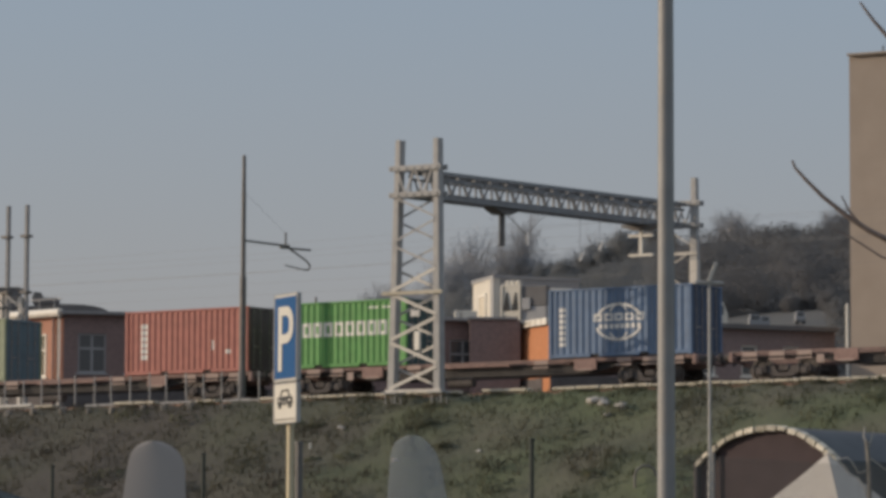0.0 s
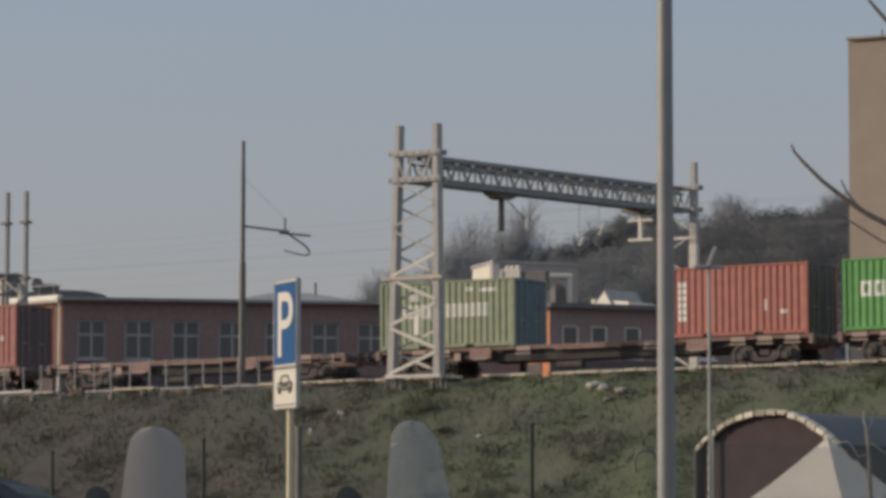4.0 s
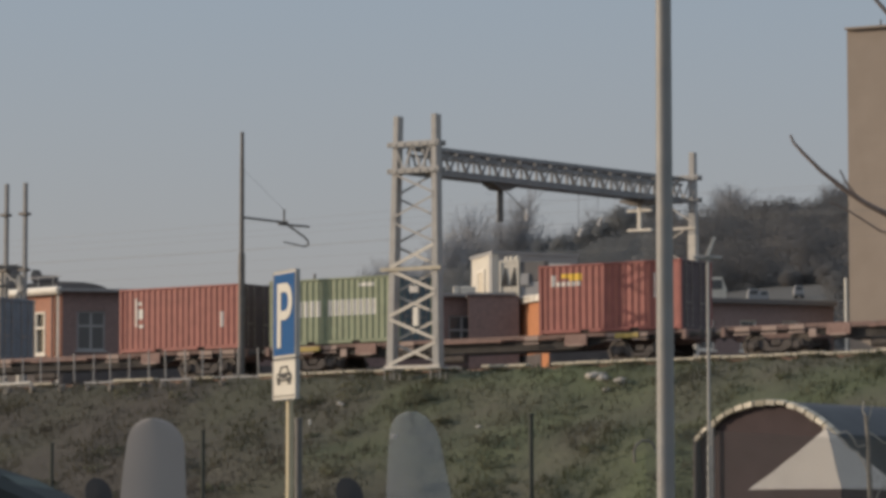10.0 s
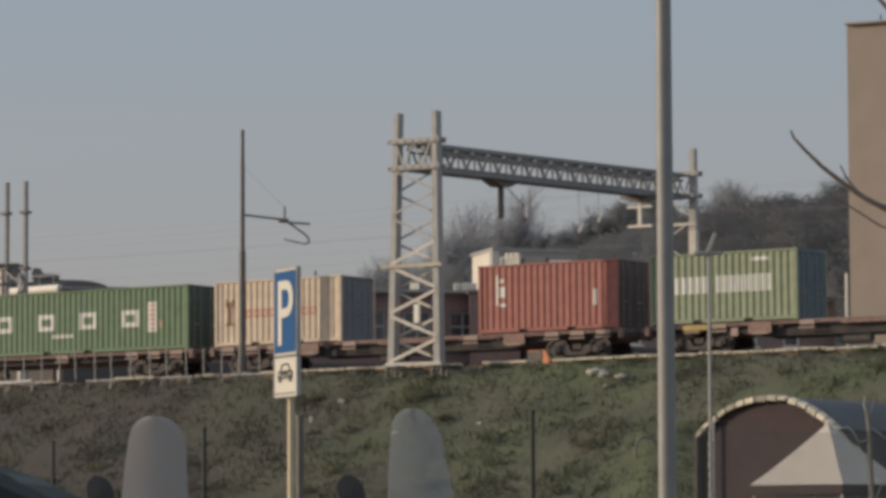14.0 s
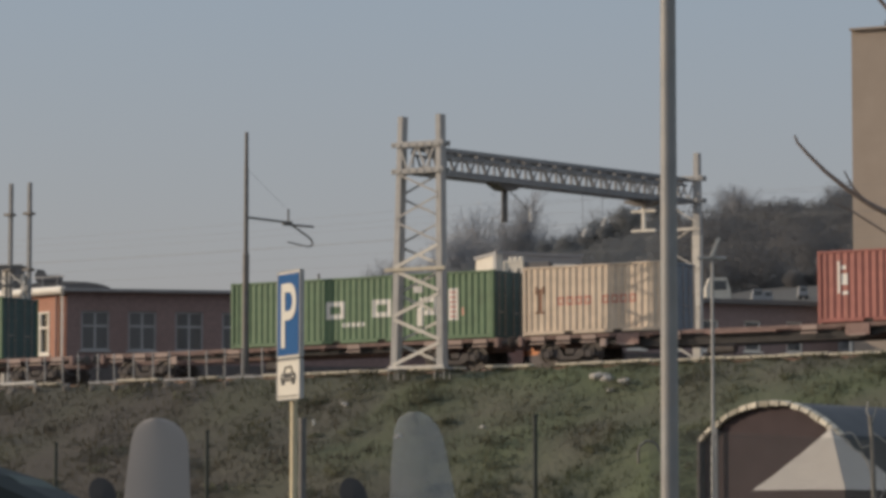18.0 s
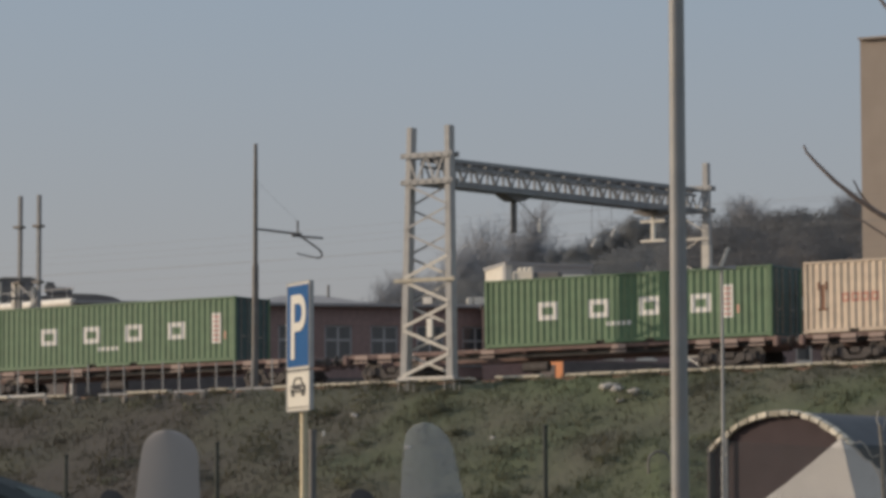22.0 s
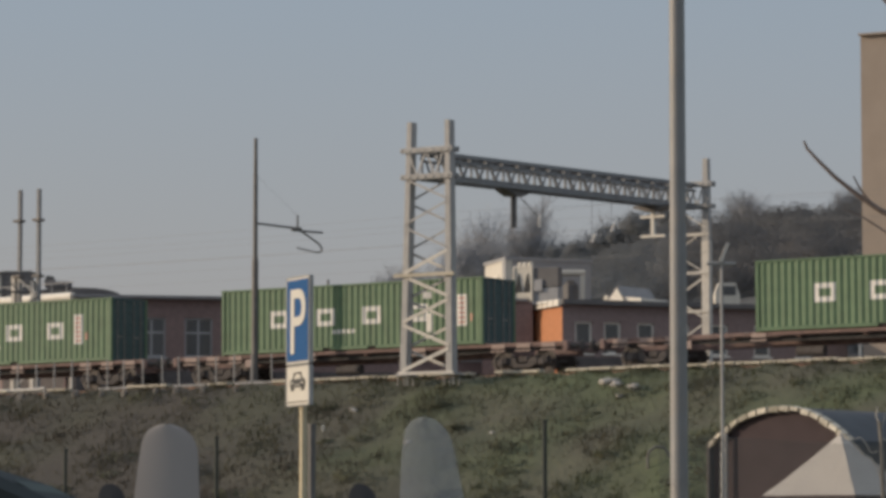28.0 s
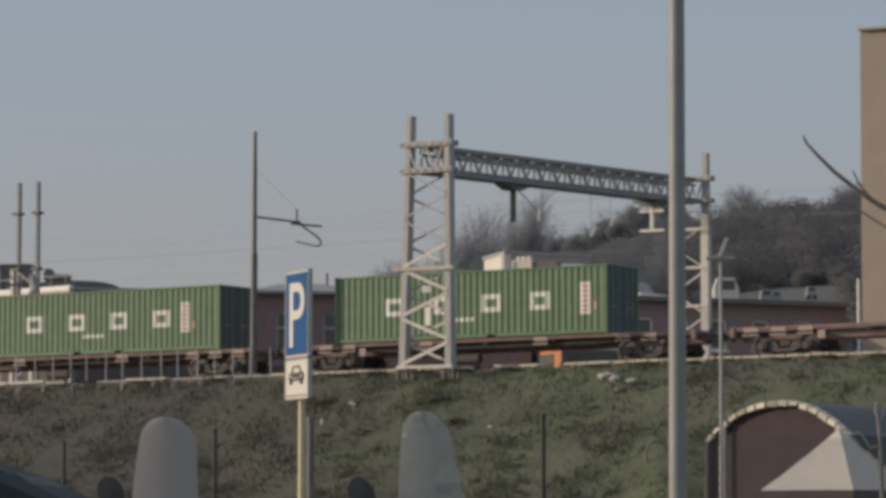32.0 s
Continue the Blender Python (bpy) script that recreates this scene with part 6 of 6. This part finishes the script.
def build_near_tree():
    th = thing("bare_tree", "leafless tree with arching grey-brown branches", "tree", pose(4.6, 28, 0))
    part("trunk", Geo().tube((0, 0, 0), (0.05, 0, 1.6), 0.12, 0.1, 12).tube((0.05, 0, 1.6), (0.0, 0.1, 3.2), 0.1, 0.08, 12), "bark", th, smooth=True)
    def bent(pts, r0, r1, name="branch"):
        part(name, Geo().sweep(pts, r0 * 0.62, r1 * 0.7, 8), "bark", th, smooth=True)
    bent([(0.0, 0.1, 3.15), (-0.5, 0, 3.35), (-1.09, 0, 3.66), (-1.25, 0, 3.74), (-1.42, 0.02, 3.86), (-1.6, 0, 4.0), (-1.74, 0, 4.14), (-1.82, 0, 4.23), (-1.845, 0, 4.29)], 0.05, 0.012)
    bent([(-1.3, 0, 3.77), (-1.4, 0, 3.9), (-1.455, 0, 4.01)], 0.018, 0.008, "twig")
    bent([(-0.7, 0.2, 3.45), (-1.1, 0.3, 3.55), (-1.35, 0.35, 3.72), (-1.5, 0.3, 3.78)], 0.02, 0.006, "twig")
    bent([(0.0, 0.1, 3.2), (-0.3, 0, 4.2), (-0.75, 0, 4.95), (-1.08, 0, 5.28), (-1.2, 0, 5.42), (-1.3, 0, 5.56)], 0.05, 0.012)
    bent([(-0.3, 0, 4.2), (-0.2, 0.1, 4.9), (-0.35, 0.1, 5.6)], 0.03, 0.01)
    bent([(0.0, 0.1, 3.2), (0.4, 0.2, 4.2), (0.6, 0.3, 5.2)], 0.06, 0.02)
    rnd = random.Random(5)
    sp = thing("sapling", "thin leafless sapling with pale twigs", "sapling", pose(4.42, 37, 0))
    part("stem", Geo().sweep([(0, 0, 0), (0.03, 0, 1.2), (0.01, 0, 1.8), (0.0, 0, 2.2), (-0.02, 0, 2.4)], 0.032, 0.02, 8), "stub", sp)
    for pts in ([(0.01, 0, 1.75), (-0.05, 0, 1.93), (-0.11, 0, 2.02), (-0.185, 0, 2.05), (-0.26, 0, 2.15), (-0.32, 0, 2.2), (-0.42, 0, 2.21)],
                [(-0.03, 0, 2.09), (-0.107, 0, 2.07), (-0.175, 0, 2.19), (-0.22, 0, 2.23), (-0.32, 0, 2.205)],
                [(0.0, 0, 2.23), (0.08, 0, 2.18), (0.17, 0, 2.11), (0.3, 0, 2.12)],
                [(-0.02, 0, 2.38), (-0.05, 0, 2.45), (-0.04, 0, 2.55)],
                [(-0.01, 0, 2.3), (0.03, 0, 2.42), (0.05, 0, 2.5)],
                [(0.02, 0, 1.4), (0.12, 0, 1.62), (0.2, 0, 1.7)]):
        part("twig", Geo().sweep(pts, 0.011, 0.006, 6), "stone", sp)
    sb = thing("bank_sapling", "thin bare sapling on the bank", "sapling", pose(10.55, 112, 1.6))
    for i in range(5):
        g = Geo()
        limb(g, Vector((0, 0, 0)), Vector((rnd.uniform(-0.25, 0.25), 0, 1)).normalized(), 1.6, 0.03, 2, rnd, 0.8, 4, 0.35)
        part("stem", g, "twig", sb)


def leaf_cloud(g, c, rad, count, size, rng, squash=0.8, shade=None):
    """A clump of small leaves scattered through the outer part of a flattened ball. shade gathers normals that follow
    the clump, leant up and towards the camera.
    """
    q = rng.normal(size=(count, 3))
    q /= np.linalg.norm(q, axis=1)[:, None]
    p = np.array(c) + q * rng.uniform(0.45, 1.0, count)[:, None] * np.array((rad, rad, rad * squash))
    a = rng.normal(size=(count, 3))
    a /= np.linalg.norm(a, axis=1)[:, None]
    a[a[:, 1] > 0] *= -1
    b = np.cross(a, rng.normal(size=(count, 3)))
    b /= np.linalg.norm(b, axis=1)[:, None]
    e = np.cross(a, b)
    s = (size * rng.uniform(0.5, 1.3, count))[:, None]
    v = np.stack([p - b * s - e * s * 0.4, p + b * s * 0.3 - e * s, p + b * s + e * s * 0.4, p - b * s * 0.2 + e * s], axis=1).reshape(-1, 3)
    k = len(g.v)
    g.v += v.tolist()
    g.f += (np.arange(count * 4).reshape(-1, 4) + k).tolist()
    if shade is not None:
        m = q * 0.45 + np.array((0.0, -0.5, 0.65)) + a * 0.15
        shade += np.repeat(m / np.linalg.norm(m, axis=1)[:, None], 4, axis=0).tolist()


def soften(ob, shade):
    """Give the leaves of a mesh the gathered normals, leant up and towards the camera."""
    ob.data.shade_smooth()
    ob.data.normals_split_custom_set_from_vertices(shade)
    return ob


def build_hill_woods():
    rnd, rng = random.Random(21), np.random.default_rng(21)
    far, near = (Geo(), []), (Geo(), [])
    for _ in range(520):
        y = rnd.uniform(225, 440)
        u = rnd.uniform(-0.02, 0.135)
        x = u * y
        if 10 < x < 30 and 255 < y < 285 or 0.0445 < u < 0.0525 and y < 290 or 0.077 < u < 0.105 and y < 285:
            continue
        if x * 450 / y < 1 and y > 380 and rnd.random() < 0.5:
            continue
        r = rnd.uniform(1.6, 3.4) * (0.55 if y < 290 else 1.0)
        g, shade = near if u < 0.062 else far
        leaf_cloud(g, Vector((x, y, ground_z(x, y) + r * 0.45)), r, 1000, 0.085, rng, 0.75, shade)
    for _ in range(90):
        y = rnd.choice((rnd.uniform(200, 262), rnd.uniform(280, 300)))
        x = rnd.uniform(0.045, 0.115) * y
        if 0.043 < x / y < 0.057 or 0.077 < x / y < 0.105 and y > 225:
            continue
        r = rnd.uniform(0.7, 1.3)
        g, shade = near if x / y < 0.062 else far
        leaf_cloud(g, Vector((x, y, ground_z(x, y) + r * 0.3)), r, 420, 0.09, rng, 0.6, shade)
    soften(solid("hillside_scrub", far[0], "scrub", "evergreen scrub covering the far hillside, greyed for distance haze", "scrub", kind="stuff"), far[1])
    soften(solid("hillside_thicket", near[0], "thicket", "winter thicket below the bare trees, greyed for distance haze", "thicket", kind="stuff"), near[1])
    kinds = []
    for k in range(4):
        t = thing("bare_tree", "distant leafless grey tree on the hill", "tree", pose(0, 420, -60), "trees on the hill")
        tr = Geo().tube((0, 0, -1), (0.1, 0, 2.4), 0.2, 0.15, 8)
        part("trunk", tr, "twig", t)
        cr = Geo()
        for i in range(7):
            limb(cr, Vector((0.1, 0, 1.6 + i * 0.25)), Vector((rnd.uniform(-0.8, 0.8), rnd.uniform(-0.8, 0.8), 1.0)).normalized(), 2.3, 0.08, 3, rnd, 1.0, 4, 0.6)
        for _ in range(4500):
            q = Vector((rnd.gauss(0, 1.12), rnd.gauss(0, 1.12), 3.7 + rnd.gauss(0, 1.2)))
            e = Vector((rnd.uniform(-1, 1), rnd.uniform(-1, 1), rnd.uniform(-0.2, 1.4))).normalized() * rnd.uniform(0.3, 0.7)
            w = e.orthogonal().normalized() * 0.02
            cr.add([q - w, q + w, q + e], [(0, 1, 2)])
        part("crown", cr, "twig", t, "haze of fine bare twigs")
        kinds.append(t)
    # evergreens among them
    for u, s, yy in ((0.0265, 1.0, 405), (0.031, 1.15, 410), (0.0355, 1.0, 402), (0.040, 1.2, 408), (0.0445, 1.3, 412), (0.049, 1.25, 404), (0.0555, 1.1, 410), (0.0615, 1.0, 406), (0.0905, 0.5, 405), (0.0945, 0.45, 408)):
        x = u * yy
        t = thing("evergreen_tree", "distant evergreen tree on the hill, greyed for haze", "tree", pose(x, yy, ground_z(x, yy)) @ Matrix.Diagonal((s, s, s, 1)), "evergreens on the hill")
        part("trunk", Geo().tube((0, 0, -0.8), (0, 0, 2.0), 0.2, 0.15, 8), "bark", t)
        cg, shade = Geo(), []
        for _ in range(7):
            leaf_cloud(cg, (rnd.uniform(-1.3, 1.3), rnd.uniform(-1, 1), rnd.uniform(1.6, 4.2)), rnd.uniform(0.9, 1.5), 420, 0.1, rng, 0.85, shade)
        soften(part("crown", cg, "evergreen", t, "dense crown greyed for haze"), shade)
    spots = [(-0.0325, 0.5), (-0.028, 0.7), (-0.0225, 0.9), (-0.0175, 1.0), (-0.0125, 1.05), (-0.007, 1.0), (-0.0015, 1.15), (-0.020, 1.0), (-0.015, 1.2), (0.0035, 1.1), (0.0068, 1.6), (0.0095, 1.3),
             (0.0135, 1.05), (0.0185, 1.35), (0.0208, 1.62), (0.024, 1.15), (0.030, 1.05), (0.035, 1.0), (0.0395, 1.0), (0.046, 1.25), (0.053, 0.9), (0.060, 0.6),
             (0.0775, 0.5), (0.080, 0.76), (0.0828, 0.8), (0.0855, 0.62), (0.103, 0.35), (0.1105, 0.7), (0.1145, 0.6)]
    for i, (u, s) in enumerate(spots):
        y = 418 + rnd.uniform(-18, 18)
        x = u * y
        m = pose(x, y, ground_z(x, y), 0, 0, rnd.uniform(0, 360)) @ Matrix.Diagonal((s, s, s, 1))
        if i < 4:
            kinds[i].matrix_world = m
        else:
            k = 1 / spots[i % 4][1]
            copy_thing(kinds[i % 4], m @ Matrix.Diagonal((k, k, k, 1)))


def build_bank_plants():
    """Grass and weeds on the bank, stones along its top."""
    rnd, rng = random.Random(9), np.random.default_rng(9)
    green, dry = (Geo(), []), (Geo(), [])
    n = 0
    while n < 27000:
        x, y = rnd.uniform(-34, 34), rnd.uniform(-15.0, -2.9)
        w = TRACK @ Vector((x, y, 0))
        z = ground_z(w.x, w.y)
        clump = noise.noise((w.x * 0.5, w.y * 0.5, 3))
        if clump < rnd.uniform(-0.6, 0.3):
            continue
        n += 1
        h = rnd.uniform(0.07, 0.2) * (1 + max(0, clump) * 1.2)
        a = rnd.uniform(0, 6.28)
        if math.cos(a) < 0:
            a += math.pi
        dx, dy = math.cos(a) * 0.035, math.sin(a) * 0.035
        lx, ly = rnd.uniform(-0.5, 0.5) * h, rnd.uniform(-0.5, 0.5) * h
        g, shade = dry if rnd.uniform(-9.0, 3.0) + 4 * noise.noise((w.x * 0.2, w.y * 0.2, 8)) > w.x else green
        g.add([(w.x - dx, w.y - dy, z - 0.03), (w.x + dx, w.y + dy, z - 0.03), (w.x + lx, w.y + ly, z + h)], [(0, 1, 2)])
        up = Vector((rnd.uniform(-0.35, 0.35), rnd.uniform(-0.7, -0.2), 0.9)).normalized()
        shade += [tuple(up)] * 3
    soften(solid("bank_grass", green[0], "blade", "tufts of green grass on the bank", "grass", kind="stuff"), green[1])
    soften(solid("dry_grass", dry[0], "dry_blade", "dry brown winter grass on the bank", "grass", kind="stuff"), dry[1])
    g, shade = Geo(), []
    for _ in range(85):
        x, y = rnd.uniform(-30, 28), rnd.uniform(-14, -3.4)
        w = TRACK @ Vector((x, y, 0))
        leaf_cloud(g, Vector((w.x, w.y, ground_z(w.x, w.y) + 0.05)), rnd.uniform(0.35, 0.95), 90, 0.06, rng, 0.3, shade)
    soften(solid("bank_weeds", g, "weed", "low tangled weeds on the bank", "weeds", kind="stuff"), shade)
    shapes = []
    for k in range(4):
        bm = bmesh.new()
        bmesh.ops.create_icosphere(bm, subdivisions=2, radius=0.2)
        for v in bm.verts:
            v.co *= 1 + 0.45 * noise.noise(v.co * 6 + Vector((k * 7, 0, 0)))
            v.co.z *= 0.7
        me = bpy.data.meshes.new("stone")
        bm.to_mesh(me)
        bm.free()
        me.materials.append(M["stone"])
        shapes.append(me)
    stub = Geo().box(-0.12, 0.12, -0.1, 0.1, -0.25, 0.24, 0.04).mesh("concrete_stub", M["stub"])
    for i in range(13):
        x = -23.5 + i * 1.3 + rnd.uniform(-0.3, 0.3)
        w = TRACK @ Vector((x, -3.55, 0))
        ob = new("concrete_stub", stub)
        ob.matrix_world = pose(w.x, w.y, ground_z(w.x, w.y) - 0.03, rnd.uniform(-12, 12), rnd.uniform(-12, 12), rnd.uniform(-50, 0)) @ Matrix.Diagonal((rnd.uniform(0.7, 1.3), 1, rnd.uniform(0.7, 1.1), 1))
        tagged(ob, "weathered concrete stub half sunk in the bank", "concrete stub", "concrete stubs on the bank")
    places = [(9.0, -4.15, 1.2), (9.45, -4.3, 1.0), (9.25, -4.05, 0.8), (10.45, -4.7, 1.1), (10.35, -4.55, 0.7), (10.1, -5.2, 0.6), (3.2, -8.3, 0.6), (-0.9, -5.6, 0.7), (6.2, -7.5, 0.5)]
    for i, (x, y, s) in enumerate(places):
        w = TRACK @ Vector((x, y, 0))
        ob = new("stone", shapes[i % 4])
        ob.matrix_world = pose(w.x, w.y, ground_z(w.x, w.y) + 0.02, 0, 0, rnd.uniform(0, 360)) @ Matrix.Diagonal((s * 1.2, s * 1.2, s, 1))
        tagged(ob, "pale rough stone lying on the grassy bank", "stone", "stones on the bank")


def build_bank_clutter():
    """A bent pipe, a marker stake and a pale hose on the bank."""
    def on_bank(x, y):
        w = TRACK @ Vector((x, y, 0))
        return Vector((w.x, w.y, ground_z(w.x, w.y)))
    p = on_bank(14.5, -10.4)
    arch = [(-0.32, 0, -0.9), (-0.36, 0, 0.1), (-0.3, 0, 0.3), (-0.1, 0, 0.45), (0.15, 0, 0.44), (0.3, 0, 0.3), (0.36, 0, 0.1)]
    solid("bent_pipe", Geo().sweep(arch, 0.045, n=8), "dark_steel", "dark bent pipe sticking out of the grass", "pipe", Matrix.Translation(p + Vector((0, 0, 0.2))), smooth=True)
    solid("marker_stake", Geo().box(-0.04, 0.04, -0.03, 0.03, -0.2, 0.28, 0.01), "white_trim", "short white marker stake in the grass", "stake", Matrix.Translation(on_bank(-1.27, -7.1)))
    solid("pale_hose", Geo().sweep([(-21.5, -2.7, -1.12), (-20.6, -2.75, -1.2), (-19.7, -2.7, -1.24), (-18.8, -2.7, -1.24), (-17.8, -2.65, -1.2)], 0.07, n=8), "brace_steel", "pale sagging pipe along the track edge", "pipe", TRACK, smooth=True)


def build_site():
    build_gantry()
    build_left_gantry()
    build_mast()
    build_wires()
    build_railing()
    build_brick_station()
    build_orange_wing()
    build_roof_cabin()
    build_tan_tower()
    build_far_roofs()
    build_far_trucks()
    build_parking_sign()
    build_big_pole()
    build_slim_lamp()
    build_shelter()
    build_tent()
    build_fences()
    build_scooter(-1.632, "shield", "parked scooter with a tall milky windshield", 0.815, (0.195, 0.135), (0.222, 0.178), -0.296, "sign_white")
    build_scooter(-0.172, "tinted_shield", "parked scooter with a tall smoky clear windshield", 0.854, (0.15, 0.13), (0.30, 0.125), -0.348, "black_plastic")
    build_car()
    build_near_tree()
    build_hill_woods()
    build_bank_plants()
    build_bank_clutter()


def motions():
    """The train rolls past from the viewer's left to the right and slows down."""
    for ob, x in MOVERS:
        base = ob.matrix_world.copy()
        inv = TRACK.inverted() @ base
        walk(ob, [(i * 0.5, TRACK @ Matrix.Translation((d, 0, 0)) @ inv) for i, d in enumerate(RUN)])
    first = WHEELS[0]
    rows = []
    for i in range(321):
        t = i * 0.1
        j = min(int(t * 2), len(RUN) - 2)
        d = RUN[j] + (RUN[j + 1] - RUN[j]) * (t * 2 - j)
        rows.append((t, pose(0, 0, 0, 0, math.degrees(d / 0.46), 0)))
    walk(first, rows)
    act = first.animation_data
    for ws in WHEELS[1:]:
        ws.rotation_mode = "QUATERNION"
        ws.animation_data_create()
        ws.animation_data.action = act.action
        ws.animation_data.action_slot = act.action_slot


build_ground()
build_track()
build_trough()
build_containers()
build_wagons()
build_site()
motions()
